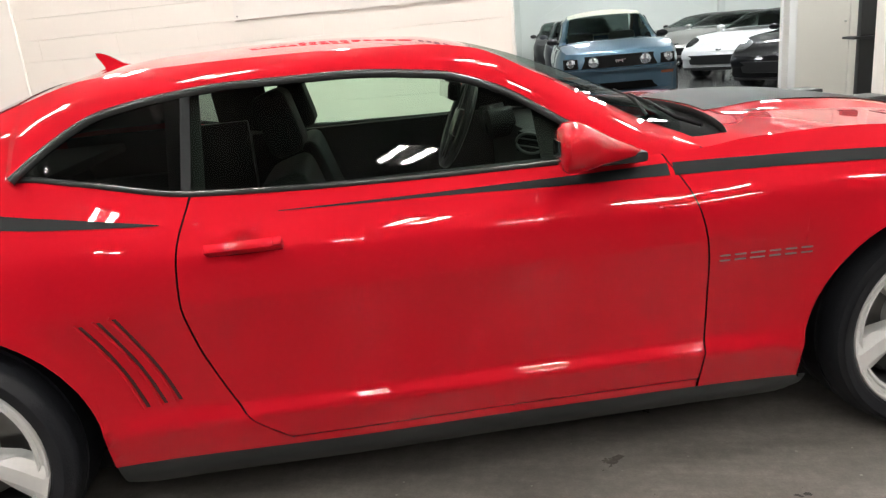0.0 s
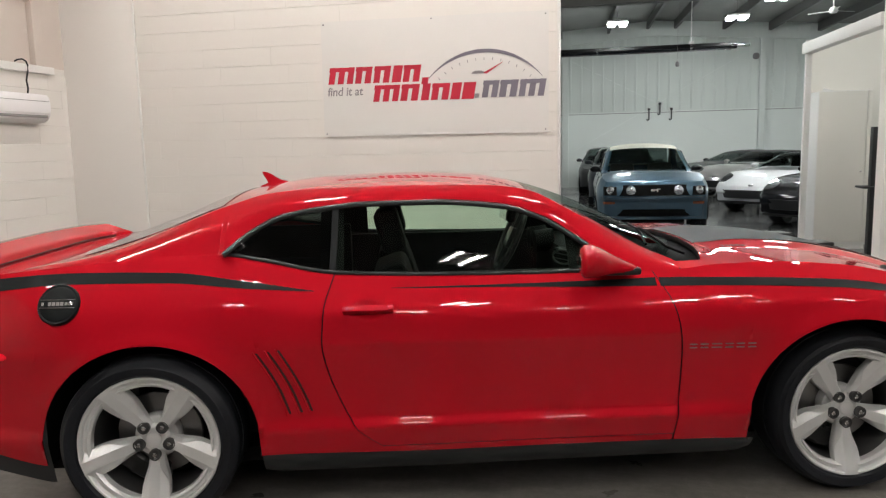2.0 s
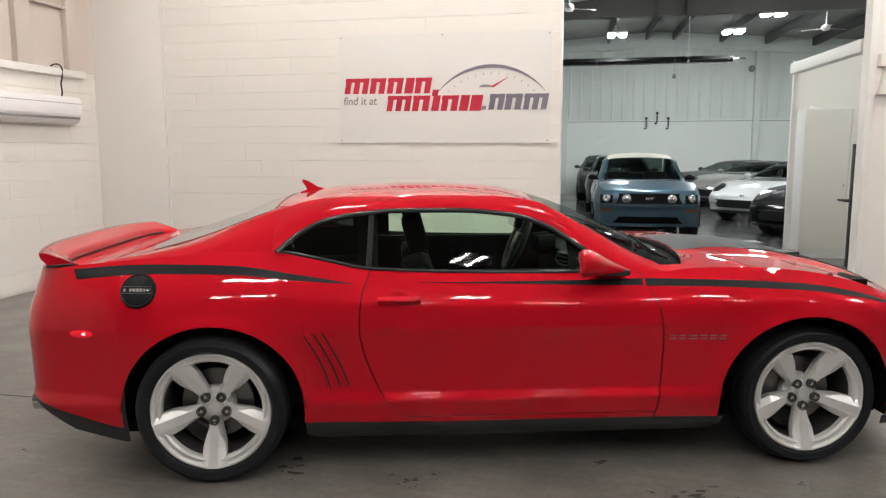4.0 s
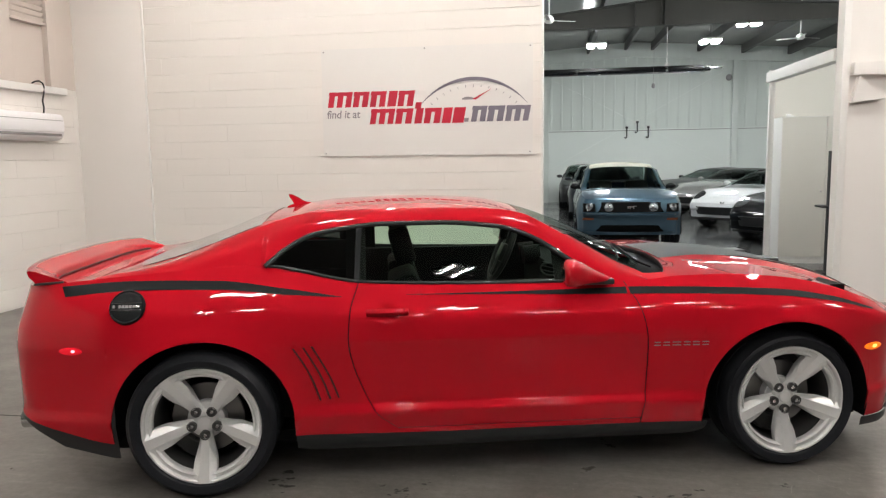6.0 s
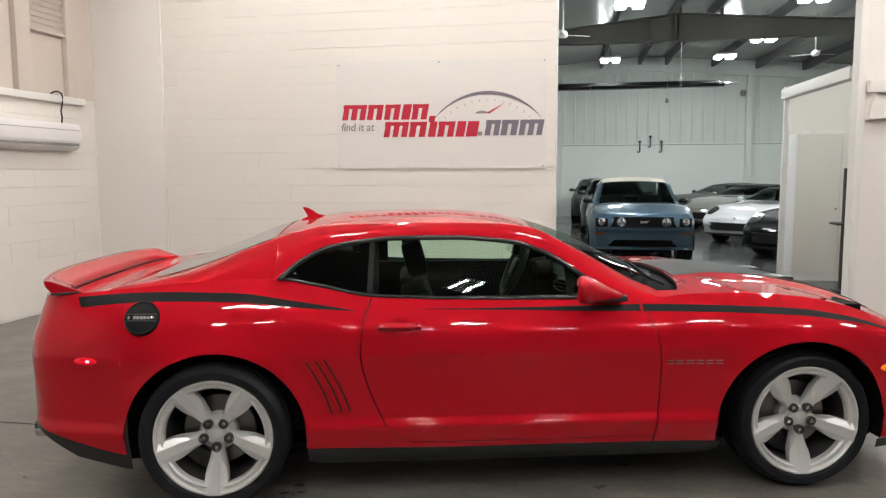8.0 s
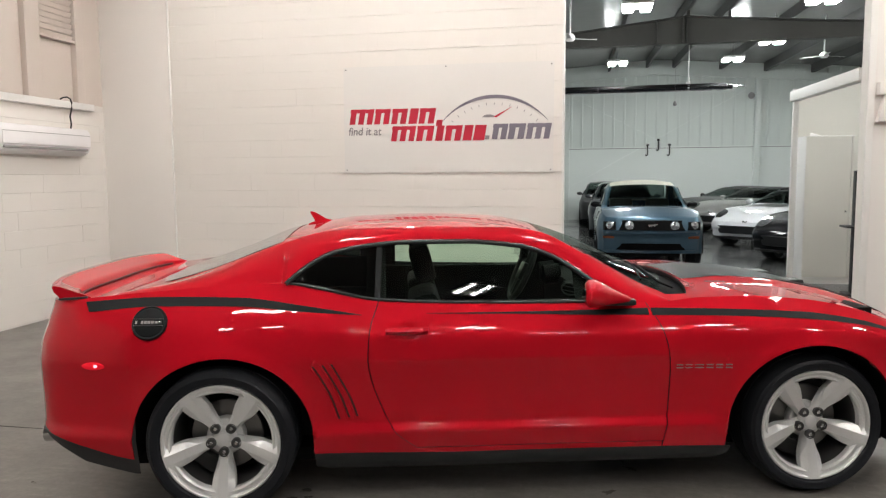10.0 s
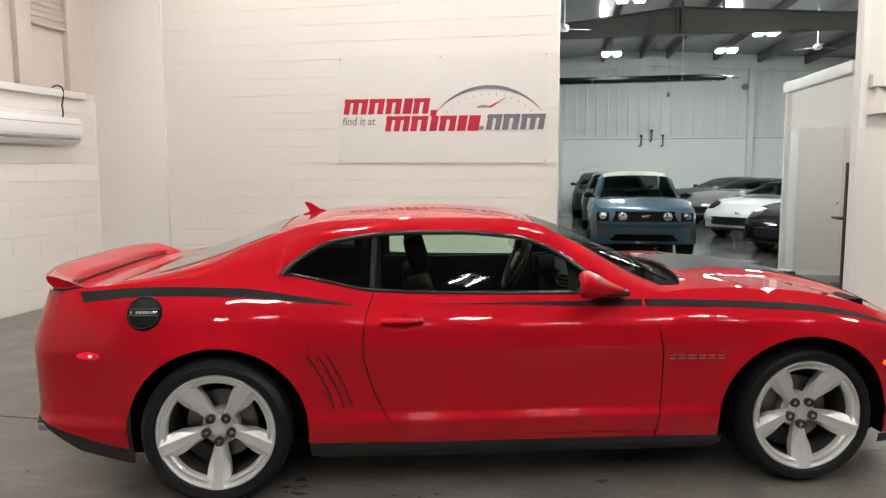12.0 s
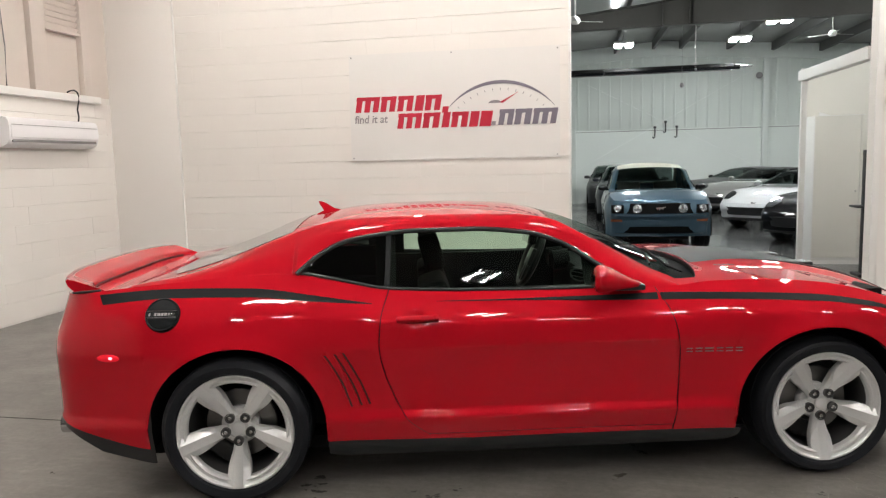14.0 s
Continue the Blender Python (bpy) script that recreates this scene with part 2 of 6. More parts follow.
def part(name, bm, mat, parent=None, label="", smooth=False, sharp=40.0):
    me = bpy.data.meshes.new(name)
    bm.to_mesh(me)
    bm.free()
    if smooth:
        me.shade_smooth()
        me.set_sharp_from_angle(angle=radians(sharp))
    ob = new(name, me)
    me.materials.append(mat)
    if parent is not None:
        ob.parent = parent
    if label:
        tagged(ob, label)
    return ob


def add_box(bm, x0, x1, y0, y1, z0, z1, bevel=0.0, m=None, seg=2):
    c = Matrix.Translation(((x0 + x1) / 2, (y0 + y1) / 2, (z0 + z1) / 2)) @ Matrix.Diagonal((abs(x1 - x0), abs(y1 - y0), abs(z1 - z0), 1))
    r = bmesh.ops.create_cube(bm, size=1, matrix=(m @ c) if m else c)
    if bevel:
        edges = list({e for v in r["verts"] for e in v.link_edges})
        bmesh.ops.bevel(bm, geom=edges, offset=bevel, segments=seg, affect="EDGES", profile=0.6)
    return bm


def box(name, x0, x1, y0, y1, z0, z1, mat, parent=None, label="", bevel=0.0, m=None):
    return part(name, add_box(bmesh.new(), x0, x1, y0, y1, z0, z1, bevel, m), mat, parent, label, smooth=bevel > 0, sharp=30)


def add_cyl(bm, a, b, r, seg=12, r2=None):
    a, b = Vector(a), Vector(b)
    d = b - a
    m = Matrix.Translation((a + b) / 2) @ d.to_track_quat("Z", "Y").to_matrix().to_4x4()
    bmesh.ops.create_cone(bm, cap_ends=True, segments=seg, radius1=r, radius2=r if r2 is None else r2, depth=d.length, matrix=m)
    return bm


def cyl(name, a, b, r, mat, parent=None, label="", seg=16, r2=None):
    return part(name, add_cyl(bmesh.new(), a, b, r, seg, r2), mat, parent, label, smooth=True, sharp=35)


def lathe(name, profile, mat, parent=None, label="", seg=48, axis="y", centre=(0, 0, 0), sharp=35.0):
    """Turns a profile of (radius, along) about the axis."""
    verts, faces = [], []
    n = len(profile)
    for k in range(seg):
        a = 2 * math.pi * k / seg
        for r, h in profile:
            p = (r * math.cos(a), h, r * math.sin(a)) if axis == "y" else (r * math.cos(a), r * math.sin(a), h)
            verts.append(Vector(p) + Vector(centre))
    for k in range(seg):
        for i in range(n - 1):
            a, b = k * n + i, ((k + 1) % seg) * n + i
            faces.append((a, b, b + 1, a + 1))
    return link_mesh(name, verts, faces, mat, parent, label, sharp=sharp)


def tube(name, points, r, mat, parent=None, label="", seg=8):
    pts = [Vector(p) for p in points]
    verts, faces = [], []
    for i, p in enumerate(pts):
        d = (pts[min(i + 1, len(pts) - 1)] - pts[max(i - 1, 0)]).normalized()
        q = d.to_track_quat("Z", "Y")
        for k in range(seg):
            a = 2 * math.pi * k / seg
            verts.append(p + q @ Vector((r * math.cos(a), r * math.sin(a), 0)))
    for i in range(len(pts) - 1):
        for k in range(seg):
            a, b = i * seg + k, i * seg + (k + 1) % seg
            faces.append((a, b, b + seg, a + seg))
    faces.append(tuple(range(seg))[::-1])
    faces.append(tuple(range((len(pts) - 1) * seg, len(pts) * seg)))
    return link_mesh(name, verts, faces, mat, parent, label, sharp=50)


def sheet(name, rows, mat, parent=None, label="", keep=None, sharp=0.0):
    """A smooth surface through rows of points; keep(centre) leaves faces out."""
    nr, nc = len(rows), len(rows[0])
    verts = [p for row in rows for p in row]
    faces = []
    for i in range(nr - 1):
        for j in range(nc - 1):
            f = (i * nc + j, i * nc + j + 1, (i + 1) * nc + j + 1, (i + 1) * nc + j)
            if keep is not None:
                c = sum((Vector(verts[k]) for k in f), Vector()) / 4
                if not keep(c):
                    continue
            faces.append(f)
    return link_mesh(name, verts, faces, mat, parent, label, sharp=sharp)


def smooth_curve(pts):
    """A shape-keeping cubic through (x, y) pairs."""
    x = np.array([p[0] for p in pts], float)
    y = np.array([p[1] for p in pts], float)
    h = np.diff(x)
    s = np.diff(y) / h
    m = np.empty(len(x))
    m[0], m[-1] = s[0], s[-1]
    for i in range(1, len(x) - 1):
        m[i] = 0 if s[i - 1] * s[i] <= 0 else 2 * s[i - 1] * s[i] / (s[i - 1] + s[i])

    def f(v):
        v = min(max(v, x[0]), x[-1])
        i = min(int(np.searchsorted(x, v, side="right")) - 1, len(x) - 2)
        t = (v - x[i]) / h[i]
        return float(y[i] * (1 + 2 * t) * (1 - t) ** 2 + h[i] * m[i] * t * (1 - t) ** 2 + y[i + 1] * t * t * (3 - 2 * t) + h[i] * m[i + 1] * t * t * (t - 1))
    return f


def thing(name, m, label, category, group=""):
    ob = new(name)
    ob.empty_display_size = 0.2
    ob.matrix_world = m
    return tagged(ob, label, category, group)


# ---- the building ----
NORTH, WEST, EDGE, RIGHT = 7.28, -5.6, 0.105, 3.20
CEILING = 4.75


def structure(ob, label):
    return tagged(ob, label, kind="structure")


structure(box("floor", -5.9, 9.2, -10.4, 7.4, -0.2, 0.0, FLOOR), "grey sealed concrete showroom floor with stains")
structure(box("floor_far", -8.2, 13.2, 7.4, 26.3, -0.2, 0.0, FAR_FLOOR), "dark glossy concrete floor of the far hall")
wall_north = structure(box("wall_north", -5.9, EDGE, NORTH + 0.012, NORTH + 0.22, 0, CEILING, MORTAR), "cream painted concrete block wall")
wall_west = structure(box("wall_west", WEST - 0.3, WEST - 0.012, -10.4, NORTH + 0.22, 0, CEILING, MORTAR), "cream painted block wall with a ledge")
structure(box("wall_north_right", RIGHT, 9.2, NORTH + 0.012, NORTH + 0.22, 0, CEILING, MORTAR), "cream painted wall beside the wide opening")
# east and south walls are out of view; their grey dims the reflections
structure(box("wall_east", 9.0, 9.2, -10.2, NORTH, 0, CEILING, DIM), "unseen plain wall, grey to darken reflections")
structure(box("wall_south", -5.6, 9.0, -10.4, -10.2, 0, CEILING, DIM), "unseen plain wall, grey to darken reflections")
structure(box("ceiling", -5.9, 9.2, -10.4, NORTH + 0.22, CEILING, CEILING + 0.1, CEIL), "dim grey deck ceiling of the showroom")
structure(box("trim", EDGE - 0.012, EDGE + 0.012, NORTH - 0.004, NORTH + 0.225, 0, CEILING - 0.002, WHITE, bevel=0.004), "painted steel edge of the opening")
structure(box("column", WEST - 0.011, -4.66, NORTH - 0.03, NORTH + 0.001, 0.002, CEILING - 0.002, COLUMN, bevel=0.002), "smooth grey-white boxed column in the corner")
structure(cyl("trim", (-4.662, NORTH - 0.026, 0.002), (-4.662, NORTH - 0.026, CEILING - 0.003), 0.013, WHITE), "white corner bead of the column")


# ---- cars ----
class Shell:
    """The outer form of a car. x runs forward from the rear axle, z up; the half-width comes from a plan outline and an inset by height."""

    def __init__(self, outline, belt, low, rail, glass_top, centre, belt_in, arches, waist=0.72, hollow=0.026, rear=None, tail_from=-0.4, hollow_z=(0.372, 0.66), nose=None, nose_from=9.0, flare=0.0, crease=0.0, crown=None):
        self.flare, self.crease, self.crown = flare, crease, crown
        t = np.linspace(0, 1, len(outline))
        fx, fy = smooth_curve(list(zip(t, [p[0] for p in outline]))), smooth_curve(list(zip(t, [p[1] for p in outline])))
        tt = np.linspace(0, 1, 600)
        self.us, self.ps = np.array([fx(v) for v in tt]), np.array([fy(v) for v in tt])
        self.belt, self.low0, self.centre, self.belt_in = smooth_curve(belt), smooth_curve(low), smooth_curve(centre), smooth_curve(belt_in)
        self.rail_y, self.rail_z = smooth_curve([(p[0], p[1]) for p in rail]), smooth_curve([(p[0], p[2]) for p in rail])
        self.rail_range = rail[0][0], rail[-1][0]
        self.gt_y, self.gt_z = smooth_curve([(p[0], p[1]) for p in glass_top]), smooth_curve([(p[0], p[2]) for p in glass_top])
        self.gt_range = glass_top[0][0], glass_top[-1][0]
        self.arches, self.waist, self.hollow, self.tail_from, self.hollow_z = arches, waist, hollow, tail_from, hollow_z
        self.rear = smooth_curve(rear or [(0, 0), (2, 0)])
        self.nose, self.nose_from = smooth_curve(nose or [(0, 0), (2, 0)]), nose_from

    def plan(self, u):
        return float(np.interp(u, self.us, self.ps))

    def inset(self, u, z):
        zb = self.belt(u)
        k = min(1.0, self.plan(u) / 0.5)
        if z >= self.waist and self.crease:
            # a round haunch over the rear wheel that runs out into a creased door and fender
            h = (z - 0.68) / 0.36
            soft = lambda v, at, k: k * math.log(1 + math.exp((v - at) / k)) - k * math.log(1 + math.exp(-at / k))
            haunch = 0.150 * float(np.interp(u, (-0.985, -0.55, -0.2), (0.42, 0.85, 1.0))) * (0.2 * h + 0.8 * h ** 2.6 - 0.025)
            s = min(1.0, (z - self.waist) / max(0.02, zb - self.waist))
            r, full = soft(s, self.crease, 0.05), soft(1.0, self.crease, 0.05)
            door = self.belt_in(u) * (0.17 * s + 0.83 * (r + 0.35 * r * r) / (full + 0.35 * full * full))
            w = min(1.0, max(0.0, (u - 0.06) / 0.60))
            w = w * w * (3 - 2 * w)
            return k * (haunch + (door - haunch) * w)
        if z >= self.waist:
            s = min(1.0, (z - self.waist) / max(0.02, zb - self.waist))
            return k * self.belt_in(u) * (0.20 * s + 0.80 * s ** (1.75 + 0.5 * min(1.0, max(0.0, (u - 0.35) / 0.6))))
        near = max(math.exp(-((u - a[0]) / (a[2] * 1.12)) ** 4) for a in self.arches)
        z0, z1 = self.hollow_z
        m = z0 + 0.14 * (self.waist - z0)
        deep = self.hollow * (1 - 0.85 * near)
        if z >= m:
            t = (self.waist - z) / (self.waist - m)
            v = deep * t * (2 - t)
        elif z >= z0:
            t = (m - z) / (m - z0)
            v = deep * (1 - t * t * (3 - 2 * t)) + 0.006 * t
        else:
            v = 0.006 + (z0 - z) * 0.22
        return k * max(0.0, v)

    def low(self, u):
        z = self.low0(u)
        for uc, zc, a, b in self.arches:
            if abs(u - uc) < a:
                z = max(z, zc + b * math.sqrt(max(0.0, 1 - ((u - uc) / a) ** 2)))
        return z

    def side(self, u, z, out=0.0):
        x = u
        if self.flare:
            for uc, zc, a, b in self.arches:
                if z > zc - 0.12 and abs(u - uc) < a + 0.2:
                    d = (math.hypot((u - uc) / a, max(0.0, z - zc) / b) - 1) * a
                    out += self.flare * math.exp(-(d / 0.042) ** 2) * min(1.0, (z - zc + 0.12) / 0.15)
        if u < self.tail_from:
            x += self.rear(z) * min(1.0, (self.tail_from - u) / 0.35)
        if u > self.nose_from:
            x -= self.nose(z) * min(1.0, (u - self.nose_from) / 0.3)
        return (x, -max(0.0, self.plan(u) - self.inset(u, z) + (out if self.plan(u) > 0.05 else 0)), z)

    def edge(self, u):
        return self.side(u, self.belt(u))

    def rail(self, u):
        e = self.edge(u)
        a, b = self.rail_range
        if a <= u <= b:
            return (u, -self.rail_y(u), self.rail_z(u))
        return e

    def glass_top(self, u):
        a, b = self.gt_range
        return (u, -self.gt_y(u), self.gt_z(u)) if a <= u <= b else self.edge(u)

    def top(self, u, f):
        """f from 0 at the rail to 1 at the middle."""
        r = self.rail(u)
        y = r[1] * (1 - f)
        k = 1 - (1 - f) ** 2.3
        if self.crown:
            dome = self.crown(u)
            k = k * (1 - dome) + dome * float(np.interp(f, (0, 0.2, 0.38, 0.43, 0.47, 0.56, 0.60, 0.65, 0.75, 1), (0, 0.13, 0.225, 0.27, 0.36, 0.70, 0.82, 0.90, 0.96, 1)))
        return (r[0], y, r[2] + (self.centre(u) - r[2]) * k)


def flip(rows):
    return [[(p[0], -p[1], p[2]) for p in row] for row in rows][::-1]


def columns(shell, u0, u1, step=0.03):
    """Stations between u0 and u1, closer where the outline turns and at the arches."""
    us = list(np.arange(u0, u1, step)) + [u1]
    us += [float(u) for u, p0, p1 in zip(shell.us[1:], shell.ps[:-1], shell.ps[1:]) if u0 < u < u1 and abs(p1 - p0) > 0.008]
    for uc, zc, a, b in shell.arches:
        us += [uc - a * math.cos(t) for t in np.linspace(0.0005, math.pi - 0.0005, 44)] + [uc - a - 0.001, uc + a + 0.001]
    us = sorted(u for u in us if u0 <= u <= u1)
    keep = [us[0]]
    for u in us[1:]:
        if u - keep[-1] > 0.0004:
            keep.append(u)
    return keep


def side_rows(shell, us, n=36, lo=None, hi=None, out=0.0, back=None, front=None, reach=0.3):
    """Rows of a side panel from its lower to its upper edge; back and front give the x of a slanting joint by height."""
    rows = []
    for i in range(n + 1):
        b = i / n
        row = []
        for u in us:
            w = u
            for _ in range(2):
                z0, z1 = (lo or shell.low)(w), (hi or shell.belt)(w)
                z = z0 + (z1 - z0) * b
                w = u
                if back is not None:
                    w += (back(z) - us[0]) * max(0.0, 1 - (u - us[0]) / reach)
                if front is not None:
                    w += (front(z) - us[-1]) * max(0.0, 1 - (us[-1] - u) / reach)
            row.append(shell.side(w, z, out))
        rows.append(row)
    return rows


def both(name, rows, mat, parent, label="", keep=None, sharp=0.0):
    a = sheet(name, rows, mat, parent, label, keep, sharp)
    b = sheet(name, flip(rows), mat, parent, label, keep, sharp)
    return a, b


def band_rows(shell, us, fa, fb, n=8, bulge=0.0):
    rows = []
    for i in range(n + 1):
        t = i / n
        row = []
        for u in us:
            a, b = Vector(fa(u)), Vector(fb(u))
            p = a.lerp(b, t)
            k = bulge * math.sin(math.pi * t) * min(1.0, (b - a).length / 0.2)
            row.append((p.x, p.y - k, p.z + k * 0.5))
        rows.append(row)
    return rows


def top_rows(shell, us, n=12, drop=0.0):
    rows = []
    fs = [i / n for i in range(n + 1)]
    for f in fs:
        rows.append([(lambda p: (p[0], p[1], p[2] - drop))(shell.top(u, f)) for u in us])
    for f in fs[-2::-1]:
        rows.append([(lambda p: (p[0], -p[1], p[2] - drop))(shell.top(u, f)) for u in us])
    return rows


def wheel(parent, u, side, z, y_face, tyre_r, rim_r, width, spokes=5, nuts=True, turn=-90.0, fine=True, dish=0.02, shoulder=1.0):
    """A wheel whose outer face lies at y_face, on the side -1 or 1."""
    hub = new("wheel")
    hub.parent = parent
    hub.matrix_basis = Matrix.Translation((u, side * y_face, z)) @ (Matrix.Identity(4) if side < 0 else Matrix.Diagonal((1, -1, 1, 1)))
    w, tr, rr = width, tyre_r, rim_r
    seg = 64 if fine else 32
    lathe("tyre", [(rr - 0.012, 0.02), (rr + 0.002, 0.004), (rr + 0.010, -0.004), (rr + 0.013, -0.010), (rr + 0.03, -0.017), (rr + 0.045, -0.019), (tr - 0.026 * shoulder, -0.016), (tr - 0.024 * shoulder, -0.011), (tr - 0.010 * shoulder, 0.000), (tr - 0.003 * shoulder, 0.012 * shoulder),
                   (tr, 0.035 * shoulder), (tr, 0.075), (tr - 0.008, 0.077), (tr - 0.008, 0.085), (tr, 0.087), (tr, w - 0.09), (tr - 0.008, w - 0.088), (tr - 0.008, w - 0.08), (tr, w - 0.078),
                   (tr, w - 0.045), (tr - 0.02, w), (rr, w)], RUBBER, hub, "black low-profile tyre", seg)
    lathe("rim", [(rr - 0.001, 0.006), (rr + 0.004, 0.002), (rr, -0.003), (rr - 0.006, -0.003), (rr - 0.011, 0.003), (rr - 0.014, 0.014), (rr - 0.024, 0.016), (rr - 0.028, 0.010), (rr - 0.032, 0.010), (rr - 0.040, 0.022), (rr - 0.042, 0.05)],
          ALLOY, hub, "", seg, sharp=20)
    lathe("rim_barrel", [(rr - 0.042, 0.05), (rr - 0.045, 0.06), (rr - 0.05, w - 0.02), (rr, w - 0.01)], ALLOY_SHADE, hub, "", seg)
    lathe("brake_disc", [(0.05, dish + 0.075), (0.168, dish + 0.075), (0.172, dish + 0.085), (0.168, dish + 0.095), (0.05, dish + 0.095)], IRON, hub, "", seg)
    lathe("wheel_back", [(0.0, w - 0.05), (rr - 0.045, w - 0.05)], BLACK, hub, "", seg)
    lathe("brake_hat", [(0.0, dish + 0.035), (0.085, dish + 0.035), (0.092, dish + 0.045), (0.092, dish + 0.076)], ALLOY, hub, "", 32)
    bm = bmesh.new()
    for a in (0.55, 0.8, 1.05):
        add_box(bm, 0.115, 0.2, dish + 0.05, dish + 0.12, -0.06, 0.06, 0.012, Matrix.Rotation(a + 2.0 - 0.8, 4, "Y"), 1)
    part("brake_caliper", bm, CALIPER, hub, smooth=True)
    verts, faces = [], []
    # spoke sections: a raised middle face, steep flanks near the hub, and low shoulders that widen from a point towards the rim
    stations = [(0.0, 0.014, 0.014, 0.0, 0.021, 0.012), (0.050, 0.0165, 0.0165, 0.0, 0.026, 0.018), (0.085, 0.018, 0.018, 0.0, 0.029, 0.022), (rr * 0.40, 0.0190, 0.0190, 0.0, 0.0335, 0.026),
                (rr * 0.60, 0.021, 0.0465, 0.016, 0.0490, 0.028), (rr * 0.68, 0.0212, 0.0520, 0.017, 0.0532, 0.024), (rr - 0.016, 0.0225, 0.0570, 0.015, 0.0580, 0.020), (rr + 0.001, 0.024, 0.0590, 0.010, 0.0595, 0.013), (rr + 0.003, 0.024, 0.059, 0.012, 0.0595, 0.015)]
    for i, (r, flat, mid, dip, wide, fall) in enumerate(stations):
        face = dish * (1 - min(1.0, max(0.0, (r - 0.05) / (rr - 0.055)))) + (0, 0, 0, 0, 0, 0, -0.005, -0.006, 0.002)[i]
        for y, dz in ((-wide, fall + 0.03), (-wide, fall), (-mid, dip), (-flat, 0.0), (flat, 0.0), (mid, dip), (wide, fall), (wide, fall + 0.03)):
            verts.append((r, face + dz, y))
    n = 8
    for i in range(len(stations) - 1):
        for j in range(n - 1):
            a = i * n + j
            faces.append((a, a + 1, a + n + 1, a + n))
    sp = link_mesh("spoke", verts, faces, ALLOY, hub, "", smooth=False)
    for k in range(spokes):
        o = sp if k == 0 else sp.copy()
        if k:
            scene.collection.objects.link(o)
        o.matrix_basis = Matrix.Rotation(radians(-(turn + 360.0 / spokes * k)), 4, "Y")
    lathe("centre_cap", [(0.0, dish - 0.010), (0.020, dish - 0.010), (0.028, dish - 0.007), (0.032, dish - 0.001), (0.048, dish + 0.002), (0.06, dish + 0.016)], ALLOY, hub, "", 24)
    if nuts:
        pocket = lathe("nut_pocket", [(0.0, 0.010), (0.019, 0.010), (0.0220, 0.003), (0.0238, 0.003), (0.0238, 0.02)], ALLOY_SHADE, hub, "", 14)
        nut = lathe("lug_nut", [(0.0, -0.001), (0.007, -0.001), (0.0105, 0.003), (0.0105, 0.012)], CHROME, hub, "", 6)
        for k in range(spokes):
            a = radians(turn + 360.0 / spokes * k)
            for src in (pocket, nut):
                o = src if k == 0 else src.copy()
                if k:
                    scene.collection.objects.link(o)
                o.matrix_basis = Matrix.Translation((0.062 * math.cos(a), dish * 0.9 - 0.012, 0.062 * math.sin(a)))
    return hub


def well(parent, u, z, r, y0, y1, us=24):
    rows = [[(u + r * math.cos(t), y, z + r * math.sin(t) * 0.93) for t in np.linspace(-0.25, math.pi + 0.25, us)] for y in (y0, y1)]
    rows.append([(u, y1, z) for _ in range(us)])
    return both("wheel_well", rows, LINING, parent)


# the red coupe in the foreground
CAR_X, CAR_Y, CAR_YAW = -1.491, 2.834, 14.2
coupe = thing("car", pose(CAR_X, CAR_Y, 0, 0, 0, CAR_YAW), "glossy red two-door muscle coupe with charcoal side stripes and silver wheels", "car")

